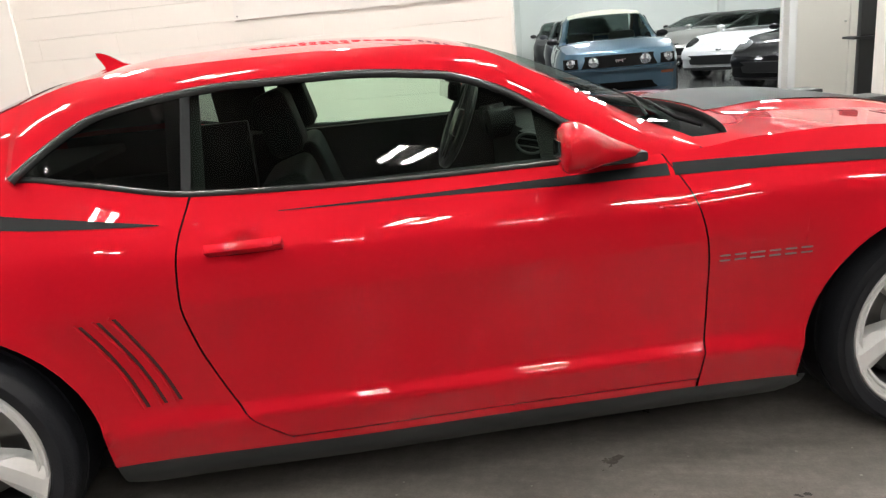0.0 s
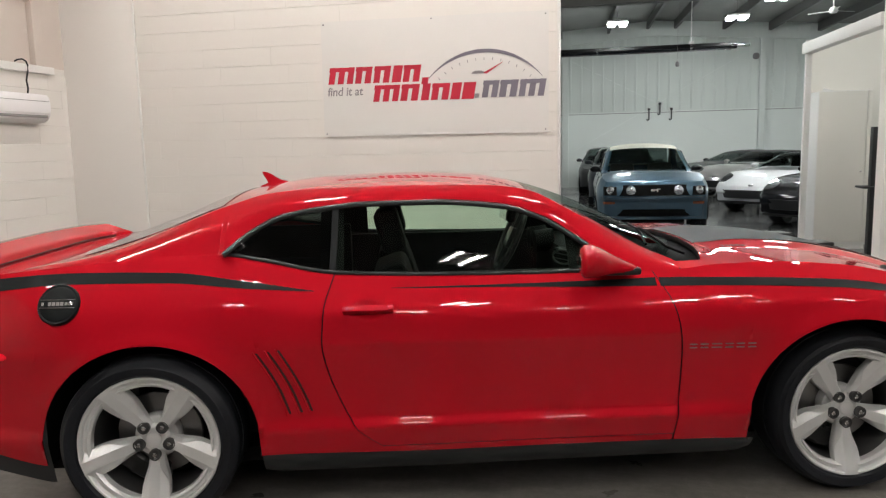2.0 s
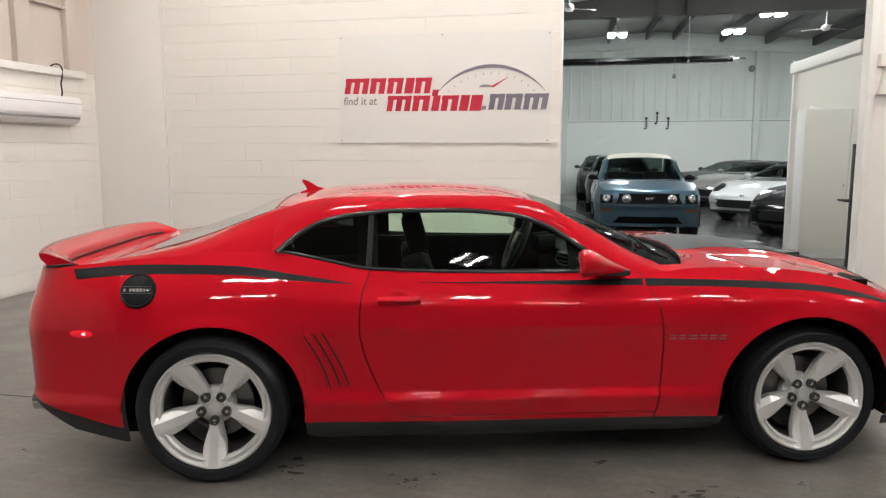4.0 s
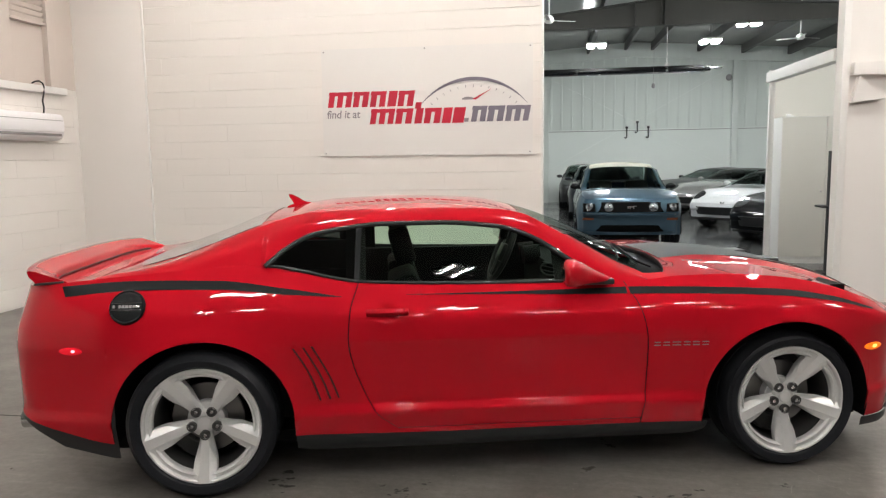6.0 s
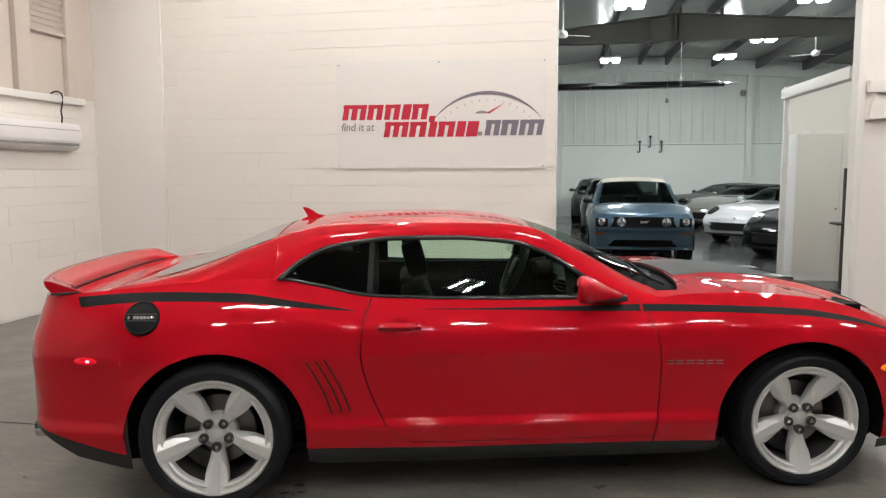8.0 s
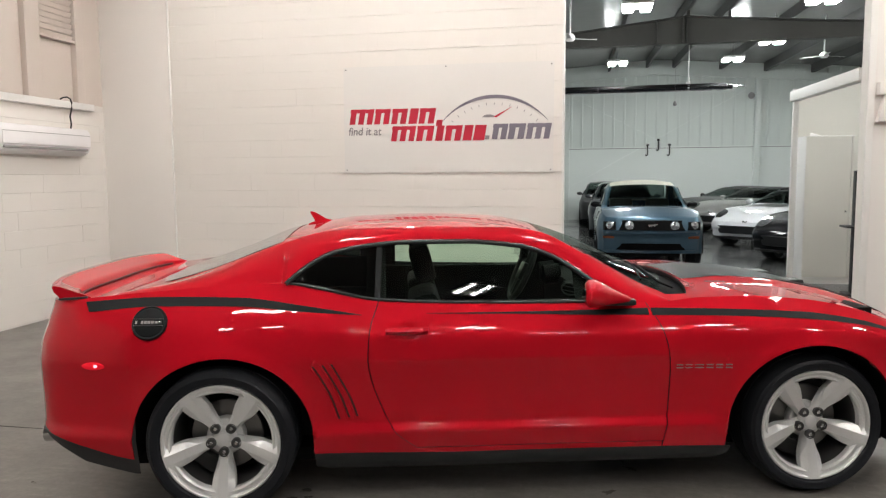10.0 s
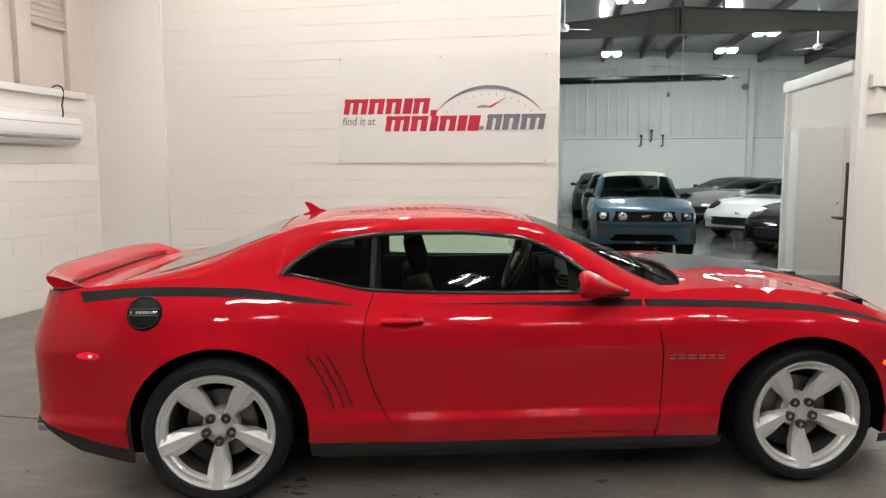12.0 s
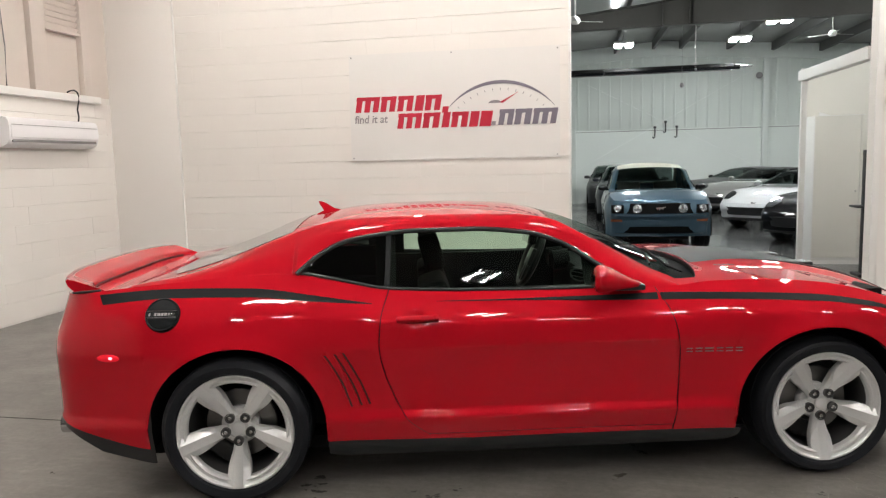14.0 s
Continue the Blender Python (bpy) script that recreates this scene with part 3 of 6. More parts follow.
S = Shell(
    outline=[(-0.985, 0.0), (-0.98, 0.3), (-0.955, 0.52), (-0.915, 0.68), (-0.865, 0.775), (-0.78, 0.843), (-0.6, 0.893), (-0.4, 0.930), (-0.2, 0.9445), (0.0, 0.943), (0.25, 0.931), (0.7, 0.914), (1.1, 0.917),
             (1.6, 0.910), (2.1, 0.911), (2.5, 0.925), (2.85, 0.937), (3.1, 0.928), (3.25, 0.908), (3.36, 0.87), (3.44, 0.81), (3.53, 0.70), (3.63, 0.50), (3.70, 0.25), (3.72, 0.0)],
    belt=[(-0.985, 0.985), (-0.85, 1.0), (-0.5, 1.03), (-0.2, 1.052), (0.1, 1.07), (0.31, 1.070), (0.46, 1.047), (0.75, 0.990), (1.13, 0.974), (1.55, 0.967), (1.8, 0.966), (2.0, 0.958), (2.15, 0.962),
          (2.3, 0.978), (2.54, 0.982), (2.83, 0.962), (3.06, 0.918), (3.27, 0.85), (3.42, 0.79), (3.55, 0.735), (3.72, 0.70)],
    low=[(-0.985, 0.43), (-0.8, 0.374), (-0.645, 0.326), (-0.40, 0.270), (-0.2, 0.262), (0.45, 0.272), (0.8, 0.266), (1.2, 0.262), (3.2, 0.262), (3.3, 0.245), (3.72, 0.25)],
    rail=[(-0.50, 0.70, 1.03), (-0.43, 0.64, 1.040), (-0.343, 0.625, 1.052), (-0.2, 0.61, 1.086), (-0.035, 0.597, 1.137), (0.105, 0.587, 1.190), (0.27, 0.575, 1.250), (0.465, 0.565, 1.303), (0.64, 0.56, 1.316),
          (1.0, 0.555, 1.322), (1.39, 0.56, 1.314), (1.56, 0.575, 1.290), (1.723, 0.63, 1.209), (1.889, 0.67, 1.110), (2.05, 0.72, 1.014), (2.152, 0.765, 0.970)],
    glass_top=[(0.30, 0.80, 1.070), (0.389, 0.7345, 1.142), (0.529, 0.6965, 1.211), (0.724, 0.6705, 1.242), (0.864, 0.6535, 1.252), (1.145, 0.6405, 1.252), (1.43, 0.6465, 1.229), (1.60, 0.6665, 1.176),
               (1.776, 0.73, 1.067), (1.94, 0.80, 0.962)],
    centre=[(-0.985, 0.99), (-0.8, 1.005), (-0.5, 1.03), (-0.35, 1.075), (-0.2, 1.125), (0.0, 1.195), (0.2, 1.275), (0.4, 1.322), (0.6, 1.348), (1.0, 1.360), (1.4, 1.342), (1.65, 1.285), (1.87, 1.205),
            (2.1, 1.10), (2.25, 1.035), (2.38, 1.005), (2.6, 1.02), (2.85, 1.005), (3.16, 0.95), (3.4, 0.88), (3.6, 0.79), (3.72, 0.72)],
    belt_in=[(-0.985, 0.05), (-0.8, 0.07), (-0.5, 0.11), (-0.2, 0.145), (0.0, 0.155), (0.4, 0.125), (0.75, 0.110), (1.3, 0.107), (2.0, 0.107), (2.4, 0.116), (2.85, 0.125), (3.3, 0.11), (3.72, 0.06)],
    arches=[(0.014, 0.352, 0.416, 0.399), (2.838, 0.352, 0.423, 0.407)],
    rear=[(0.2, 0.0), (0.6, 0.0), (0.776, 0.010), (0.884, 0.04), (0.99, 0.065), (1.05, 0.07)], flare=0.011, crease=0.445, crown=lambda u: min(1.0, max(0.0, (u - 2.36) / 0.25)) * min(1.0, max(0.0, (3.6 - u) / 0.3)))

door_back = smooth_curve([(0.20, 0.96), (0.268, 0.945), (0.295, 0.907), (0.373, 0.813), (0.5, 0.748), (0.611, 0.709), (0.721, 0.69), (0.856, 0.70), (0.99, 0.742), (1.1, 0.77)])
door_front = smooth_curve([(0.20, 2.10), (0.258, 2.107), (0.459, 2.13), (0.629, 2.134), (0.742, 2.123), (0.854, 2.092), (0.938, 2.048), (0.99, 2.02)])
G = 0.0025
both("quarter_panel", side_rows(S, columns(S, -0.985, 0.80), front=lambda z: door_back(z) - G, reach=0.36), RED, coupe, "glossy red rear quarter and bumper")
door_rows = side_rows(S, columns(S, 0.80, 2.10, 0.014), n=72, lo=lambda u: 0.292, back=lambda z: door_back(z) + G, front=lambda z: door_front(z) - G, reach=0.4)


def dished(p):
    """The door's skin sinks behind the handle."""
    r = ((p[0] - 0.872) / 0.062) ** 2 + ((p[2] - 0.851) / 0.050) ** 2
    return (p[0], p[1] + (0.021 * (1 - r) ** 1.9 if r < 1 else 0.0), p[2])


both("door", [[dished(p) for p in row] for row in door_rows], RED, coupe, "closed glossy red door")
both("front_fender", side_rows(S, columns(S, 2.10, 3.72), back=lambda z: door_front(z) + G, reach=0.3), RED, coupe, "glossy red front fender and bumper")
both("rocker_panel", side_rows(S, columns(S, 0.922, 2.105), n=3, out=-0.0008, lo=lambda u: S.low0(u), hi=lambda u: 0.2885), RED, coupe)
both("gap_backing", side_rows(S, columns(S, 0.55, 2.3, 0.02), n=24, lo=lambda u: 0.26, out=-0.030), BLACK, coupe)
sill_us = columns(S, 0.432, 2.445)
sill_low = smooth_curve([(0.43, 0.19), (0.52, 0.176), (1.2, 0.174), (2.2, 0.178), (2.38, 0.184), (2.445, 0.205)])
both("sill", [[S.side(u, sill_low(u) + (S.low0(u) - 0.002 - sill_low(u)) * t, -0.006 - 0.030 * (1 - t) ** 2) for u in sill_us] for t in np.linspace(0, 1, 11)], SILL, coupe, "satin charcoal sill")
both("rear_valance", side_rows(S, columns(S, -0.98, -0.385), n=5, lo=lambda u: float(np.interp(u, (-0.98, -0.85, -0.75, -0.65, -0.41), (0.405, 0.365, 0.305, 0.245, 0.192))), hi=lambda u: S.low(u) + 0.004, out=-0.006), BLACK, coupe, "black rear valance")
both("front_lip", side_rows(S, columns(S, 3.245, 3.72), n=4, lo=lambda u: 0.20, hi=lambda u: 0.248, out=0.012), BLACK, coupe, "black front lip")

# greenhouse
us_all = columns(S, -0.50, 2.152, 0.025)
both("roof_pillar", band_rows(S, us_all, lambda u: S.glass_top(u), S.rail, 12, 0.020), RED, coupe, "glossy red roof pillar")
WS = lambda c: 1.60 - 0.06 * abs(c.y) < c.x < 2.40 - 0.33 * (c.y / 0.75) ** 2 and abs(c.y) < S.rail_y(min(max(c.x, 0), 2.15)) - 0.055
RG = lambda c: -0.40 + 0.10 * (c.y / 0.6) ** 2 < c.x < 0.26 - 0.03 * (c.y / 0.6) ** 2 and abs(c.y) < S.rail_y(min(max(c.x, -0.5), 2.15)) - 0.045
sheet("roof", top_rows(S, columns(S, 0.20, 1.70, 0.02), 14), RED, coupe, "glossy red roof", keep=lambda c: not WS(c) and not RG(c))
sheet("rear_deck", top_rows(S, columns(S, -0.985, 0.20, 0.02), 18), RED, coupe, "glossy red rear deck", keep=lambda c: not RG(c))
both("windscreen_frame", [[S.top(u, f) for u in columns(S, 1.68, 2.275, 0.02)] for f in (0, 0.03, 0.06, 0.09)], RED, coupe)


def hood_back(f):
    """Where the hood's rear edge lies along one line of the top."""
    u = 2.5
    for _ in range(30):
        u = 2.40 - 0.14 * (S.top(u, f)[1] / 0.75) ** 2
    return u


rows = []
for f in [i / 44 for i in range(45)]:
    ub = hood_back(f)
    rows.append([S.top(ub + (3.72 - ub) * (j / 60), f) for j in range(61)])
rows = rows + [[(p[0], -p[1], p[2]) for p in row] for row in rows[-2::-1]]
sheet("hood", rows, RED, coupe, "glossy red hood")
sheet("hood_edge", [[(p[0] + dx, p[1], p[2] + dz) for p in [row[0] for row in rows]] for dx, dz in ((0.0, -0.0005), (-0.002, -0.008), (0.004, -0.03), (0.03, -0.045))], BLACK, coupe, "dark rear edge of the hood")


def over(fn, us, fs, lift):
    return [[(lambda p: (p[0], p[1], p[2] + lift))(fn(u, f)) for u in us] for f in fs]


def top_at(u, y):
    r = S.rail(u)
    f = 1 - min(1.0, abs(y) / max(1e-4, abs(r[1])))
    p = S.top(u, f)
    return Vector((p[0], y, p[2]))


def top_patch(name, x_back, x_front, half, lift, mat, label="", n=24, m=24, y_mid=0.0):
    """A sheet laid on the top of the body between two edges given by y."""
    rows = []
    for i in range(m + 1):
        a = -1 + 2 * i / m
        row = []
        for j in range(n + 1):
            t = j / n
            y = y_mid + a * half(0.5)
            x0, x1 = x_back(y), x_front(y)
            x = x0 + (x1 - x0) * t
            y = y_mid + a * half(t)
            p = top_at(x, y)
            row.append((p.x, p.y, p.z + lift))
        rows.append(row)
    return sheet(name, rows, mat, coupe, label)


half_ws = lambda t: 0.545 + (0.70 - 0.545) * t
top_patch("windscreen", lambda y: 1.585 - 0.05 * abs(y), lambda y: 2.29 - 0.22 * (y / 0.75) ** 2, half_ws, 0.002, SCREEN, "greenish windscreen")
top_patch("rear_window", lambda y: -0.42 + 0.10 * (y / 0.6) ** 2, lambda y: 0.28 - 0.03 * (y / 0.6) ** 2, lambda t: 0.575 - 0.03 * t, 0.003, REAR_GLASS, "raked rear window")
top_patch("cowl", lambda y: 2.26 - 0.22 * (y / 0.75) ** 2, lambda y: 2.43 - 0.14 * (y / 0.75) ** 2, lambda t: 0.775 + 0.01 * t, -0.030, COWL, "black plastic cowl", n=6)
top_patch("hood_decal", lambda y: 2.408 - 0.14 * (y / 0.75) ** 2, lambda y: 3.60, lambda t: 0.33 - 0.05 * t, 0.003, HOOD_DECAL, "satin black hood panel")
for sy in (-1, 1):
    y0 = 0.46 * sy
    tube("wiper", [tuple(top_at(u, y0 * k) + Vector((0, 0, d))) for u, k, d in ((2.235, 1.38, 0.0), (2.18, 1.25, 0.006), (2.16, 0.9, 0.009), (2.19, 0.3, 0.009))], 0.006, LINING, coupe)
    tube("wiper_blade", [tuple(top_at(u, y0 * k) + Vector((0, 0, d))) for u, k, d in ((2.07, 1.35, 0.006), (2.11, 0.9, 0.006), (2.15, 0.2, 0.006))], 0.005, LINING, coupe)
    bm = bmesh.new()
    zc = top_at(3.08, 0.2).z
    add_box(bm, 3.02, 3.13, 0.2 * sy - 0.06, 0.2 * sy + 0.06, zc - 0.02, zc + 0.012, 0.008)
    part("hood_scoop", bm, BLACK, coupe, smooth=True)
    for k in range(5):
        u0 = 2.485 + 0.024 * k
        sheet("hood_emblem_bar", [[tuple(top_at(u, sy * y) + Vector((0, 0, 0.0022))) for u in (u0, u0 + 0.009, u0 + 0.018)] for y in np.linspace(0.412, 0.442, 4)], LOUVER, coupe, "dark red emblem bar on the hood" if k == 0 else "")


def side_glass(u0, u1, lift, mat, name, label, slope0=0.0, slope1=0.0):
    """Glass between the belt and the window line; slope shifts the upper corners."""
    us = list(np.linspace(u0, u1, 40))
    rows = []
    for i in range(9):
        t = i / 8
        row = []
        for k, u in enumerate(us):
            w = min(max(u + (slope0 * (1 - k / 39) + slope1 * k / 39) * t, S.gt_range[0]), S.gt_range[1])
            a, b = Vector(S.edge(w)), Vector(S.glass_top(w))
            if u1 < 0.8:
                # the small pane is nearly flat
                c, d = S.edge(u0), S.edge(u1)
                a.y = c[1] + (d[1] - c[1]) * (w - u0) / (u1 - u0)
                b.y -= 0.008
            p = a.lerp(b, t)
            row.append((p.x, p.y + lift - (0.0 if u1 < 0.8 else 0.032) * t * (1 - t) * min(1.0, (b - a).length / 0.3), p.z))
        rows.append(row)
    return both(name, rows, mat, coupe, label)


side_glass(0.74, 1.94, 0.010, GLASS, "door_window", "tinted door window", slope0=0.013)
side_glass(0.30, 0.72, 0.010, DARK_GLASS, "quarter_window", "dark quarter window", slope1=0.013)


tube_pts_top = [S.glass_top(u) for u in np.linspace(0.302, 1.938, 60)]
tube_pts_belt = [S.edge(u) for u in np.linspace(0.302, 1.938, 60)]
for sy in (1, -1):
    tube("window_trim", [(p[0], p[1] * sy, p[2]) for p in tube_pts_top], 0.0125, TRIM, coupe, "black window surround")
    tube("belt_moulding", [(p[0], p[1] * sy, p[2]) for p in tube_pts_belt], 0.009, TRIM, coupe, "black belt moulding")
pil = [[(lambda p: (p[0], p[1] - 0.004, p[2]))(Vector(S.edge(u)).lerp(Vector(S.glass_top(u + 0.013)), t)) for u in (0.719, 0.724, 0.740, 0.745)] for t in np.linspace(0, 1, 9)]
both("door_pillar", pil, DECAL, coupe, "black door pillar strip")

# stripes
def stripe(name, top, bottom, u0, u1, cut=0.0):
    ft, fb = smooth_curve(top), smooth_curve(bottom)
    us = list(np.linspace(u0, u1, 60))
    rows = [[(lambda w: S.side(w, fb(w) + (ft(w) - fb(w)) * t, 0.0022))(u + cut * (1 - t) * max(0.0, 1 - (u - u0) / 0.3)) for u in us] for t in np.linspace(0, 1, 5)]
    both(name, rows, DECAL, coupe, "charcoal vinyl side stripe")


stripe("side_stripe", [(-0.70, 1.000), (-0.28, 1.022), (0.077, 1.014), (0.387, 0.975), (0.662, 0.929)], [(-0.70, 0.952), (-0.28, 0.982), (0.076, 0.976), (0.386, 0.948), (0.662, 0.926)], -0.685, 0.662, 0.035)
stripe("side_stripe", [(0.967, 0.930), (1.397, 0.929), (1.751, 0.931), (2.055, 0.935)], [(0.967, 0.928), (1.397, 0.919), (1.752, 0.909), (2.055, 0.904)], 0.967, 2.043)
stripe("side_stripe", [(2.05, 0.935), (2.362, 0.930), (2.786, 0.911), (3.075, 0.867), (3.30, 0.80)], [(2.05, 0.903), (2.363, 0.899), (2.788, 0.881), (3.076, 0.845), (3.30, 0.792)], 2.057, 3.30)

# fuel cap, lamps, louvres, handles, lettering bars, mirrors
def on_side(u, z, out=0.0, sy=-1):
    p, a, b = Vector(S.side(u, z)), Vector(S.side(u + 0.03, z)), Vector(S.side(u, z + 0.03))
    dx, dz = (a - p).normalized(), (b - p).normalized()
    nrm = dx.cross(dz).normalized()
    if nrm.y > 0:
        nrm = -nrm
    dz = nrm.cross(dx) * (1 if nrm.cross(dx).z > 0 else -1)
    m = Matrix((dx, -nrm, dz)).transposed().to_4x4()
    m.translation = p + nrm * out
    return m if sy < 0 else Matrix.Diagonal((1, -1, 1, 1)) @ m


FM = on_side(-0.31, 0.911, 0.004)
cap = lathe("fuel_cap", [(0.0, -0.008), (0.063, -0.008), (0.070, -0.004), (0.078, -0.006), (0.0815, 0.0), (0.0815, 0.02)], DECAL, coupe, "round charcoal fuel cap")
cap.matrix_basis = FM
for z in (0.016, -0.016):
    box("fuel_cap_bar", -0.068, 0.068, -0.012, -0.006, z - 0.0015, z + 0.0015, CHROME, cap)
bm = bmesh.new()
for k, (a, b) in enumerate(((-0.062, -0.054), (-0.036, -0.026), (-0.022, -0.010), (-0.006, 0.006), (0.010, 0.022))):
    add_box(bm, a, b, -0.011, -0.006, -0.007, 0.007, 0.001)
add_box(bm, 0.028, 0.036, -0.011, -0.006, -0.006, 0.006, 0.001)
box("fuel_cap_flash", 0.040, 0.060, -0.011, -0.006, -0.006, 0.006, CHROME, cap, bevel=0.001)
part("fuel_cap_emblem", bm, GREY_PLASTIC, cap)
for sy in (-1, 1):
    def seat_on(name, u, z, w, h, mat, label, depth=0.012, out=0.0):
        bm = bmesh.new()
        add_box(bm, -w / 2, w / 2, -depth, 0.02, -h / 2, h / 2, min(w, h, 2 * depth) * 0.3)
        o = part(name, bm, mat, coupe, label, smooth=True)
        o.matrix_basis = on_side(u, z, out, sy)
        return o
    lens = lathe("rear_marker", [(0.0, -0.007), (0.4, -0.0065), (0.75, -0.005), (0.95, -0.002), (1.0, 0.004)], RED_LENS, coupe, "red side marker lamp", 24)
    lens.matrix_basis = on_side(-0.575, 0.716, 0.0, sy) @ Matrix.Diagonal((0.060, 1, 0.019, 1))
    bulb = lathe("marker_bulb", [(0.0, -0.0082), (0.6, -0.0078), (1.0, -0.006)], BULB, coupe, "", 20)
    bulb.matrix_basis = on_side(-0.560, 0.717, 0.0, sy) @ Matrix.Diagonal((0.011, 1, 0.007, 1))
    lens = lathe("front_marker", [(0.0, -0.007), (0.4, -0.0065), (0.75, -0.005), (0.95, -0.002), (1.0, 0.004)], AMBER, coupe, "lit amber side marker lamp", 24)
    lens.matrix_basis = on_side(3.29, 0.612, 0.0, sy) @ Matrix.Diagonal((0.060, 1, 0.020, 1))
    bulb = lathe("marker_bulb", [(0.0, -0.0082), (0.6, -0.0078), (1.0, -0.006)], AMBER_BULB, coupe, "", 20)
    bulb.matrix_basis = on_side(3.293, 0.613, 0.0, sy) @ Matrix.Diagonal((0.020, 1, 0.010, 1))
    # door handle: a bar over a dished pocket
    h = seat_on("door_handle", 0.875, 0.850, 0.200, 0.026, RED, "red door handle", 0.034, 0.004)
    seat_on("handle_key_plate", 0.962, 0.851, 0.026, 0.024, RED, "", 0.038, 0.004)
    for k, du in enumerate((0.0, 0.046, 0.086)):
        bm = bmesh.new()
        path = [(0.434 + du, 0.700 + du * 0.1), (0.476 + du, 0.63), (0.519 + du, 0.54), (0.552 + du, 0.440 + du * 0.1)]
        f = smooth_curve([(-p[1], p[0]) for p in path])
        rows = [[], [], [], []]
        for z in np.linspace(path[0][1], path[-1][1], 22):
            u = f(-z)
            for r, (duu, out) in enumerate(((-0.007, -0.003), (-0.005, 0.0015), (0.003, 0.0015), (0.006, -0.003))):
                p = S.side(u + duu, z, out)
                rows[r].append((p[0], p[1] * -sy, p[2]))
        sheet("louver", rows, LOUVER, coupe, "dark gill louvre", sharp=30)
        p = [S.side(f(-z) - 0.012, z, 0.002) for z in np.linspace(path[0][1] + 0.004, path[-1][1] - 0.004, 16)]
        tube("louver_lip", [(q[0], q[1] * -sy, q[2]) for q in p], 0.0045, RED, coupe, seg=6)
    u = 2.163
    for w in (0.031, 0.033, 0.042, 0.033, 0.033, 0.033):
        for zz, hh, ww in ((0.6695, 0.0045, w), (0.6545, 0.0045, w)):
            seat_on("badge_bar", u + ww / 2, zz, ww, hh, SILVER, "", 0.003)
        u += w + 0.0125
    # mirror
    bm = bmesh.new()
    loops = []
    for x, y, z, hy, hz in ((1.700, 0.970, 1.028, 0.05, 0.03), (1.704, 0.968, 1.028, 0.082, 0.050), (1.718, 0.965, 1.030, 0.10, 0.062), (1.75, 0.957, 1.030, 0.102, 0.064), (1.785, 0.945, 1.024, 0.09, 0.054),
                            (1.81, 0.928, 1.017, 0.074, 0.046), (1.84, 0.905, 1.007, 0.060, 0.037), (1.88, 0.880, 0.995, 0.048, 0.026), (1.92, 0.857, 0.986, 0.036, 0.015), (1.945, 0.84, 0.982, 0.025, 0.006)):
        ring = []
        for k in range(28):
            a = 2 * math.pi * k / 28
            c, d = math.cos(a), math.sin(a)
            ring.append(bm.verts.new((x - 0.12 * (y + hy * c - 0.955), sy * (y + hy * math.copysign(abs(c) ** 0.8, c)), z + hz * math.copysign(abs(d) ** 0.8, d))))
        loops.append(ring)
    for p, q in zip(loops, loops[1:]):
        for k in range(28):
            bm.faces.new((p[k], p[(k + 1) % 28], q[(k + 1) % 28], q[k]))
    bm.faces.new(loops[-1])
    bm.faces.new(loops[0][::-1])
    bmesh.ops.recalc_face_normals(bm, faces=bm.faces)
    part("mirror_shell", bm, RED, coupe, "glossy red door mirror", smooth=True, sharp=60)
    bm = bmesh.new()
    add_box(bm, 1.694, 1.700, sy * 0.968 - 0.040, sy * 0.968 + 0.040, 1.008, 1.054, 0.002)
    part("mirror_glass", bm, CHROME, coupe, smooth=True)
    box("mirror_foot", 1.80, 1.97, sy * 0.85 - 0.035, sy * 0.85 + 0.035, 0.955, 0.985, BLACK, coupe, "black mirror foot", 0.012)
    # cabin
    box("door_card", 0.70, 2.05, sy * 0.75 - 0.02, sy * 0.75 + 0.02, 0.30, 0.972, LINING, coupe, "black door card", 0.015)
    box("rear_side_trim", -0.1, 0.70, sy * 0.70 - 0.02, sy * 0.70 + 0.02, 0.30, 1.04, LINING, coupe, "", 0.01)
    rows = [[(u, -sy * (Vector(S.edge(u)).lerp(Vector(S.glass_top(u)), t).y + 0.035), Vector(S.edge(u)).lerp(Vector(S.glass_top(u)), t).z) for u in np.linspace(0.68 if sy < 0 else 0.56, 0.775 if sy < 0 else 0.80, 5)] for t in np.linspace(-0.05, 1.02, 5)]
    sheet("inner_pillar", rows, LINING, coupe)
    rows = [[(u, -sy * (Vector(S.edge(u)).lerp(Vector(S.glass_top(u)), t).y + 0.03), Vector(S.edge(u)).lerp(Vector(S.glass_top(u)), t).z) for u in np.linspace(1.70, 1.93, 5)] for t in np.linspace(-0.05, 1.0, 5)]
    sheet("mirror_sail", rows, LINING, coupe)
both("windscreen_lining", [[(lambda p: (p[0], p[1] + 0.012, p[2] - 0.014))(S.top(u, f)) for u in columns(S, 1.66, 2.20, 0.03)] for f in (0, 0.05, 0.10)], LINING, coupe)
both("pillar_lining", [[(p[0], p[1] + 0.02, p[2] - 0.01) for p in row] for row in band_rows(S, columns(S, -0.45, 2.1, 0.05), lambda u: S.glass_top(u), S.rail, 4)], LINING, coupe)
sheet("headliner", top_rows(S, columns(S, 0.26, 1.60, 0.05), 8, 0.02), LINING, coupe)
box("parcel_shelf", -0.55, 0.15, -0.68, 0.68, 0.96, 1.0, LINING, coupe, bevel=0.01)
box("cabin_floor", -0.5, 2.3, -0.72, 0.72, 0.18, 0.24, LINING, coupe)
box("engine_bay", 2.3, 3.3, -0.62, 0.62, 0.2, 0.88, LINING, coupe)
box("boot_box", -0.8, -0.42, -0.62, 0.62, 0.3, 0.95, LINING, coupe)
bm = bmesh.new()
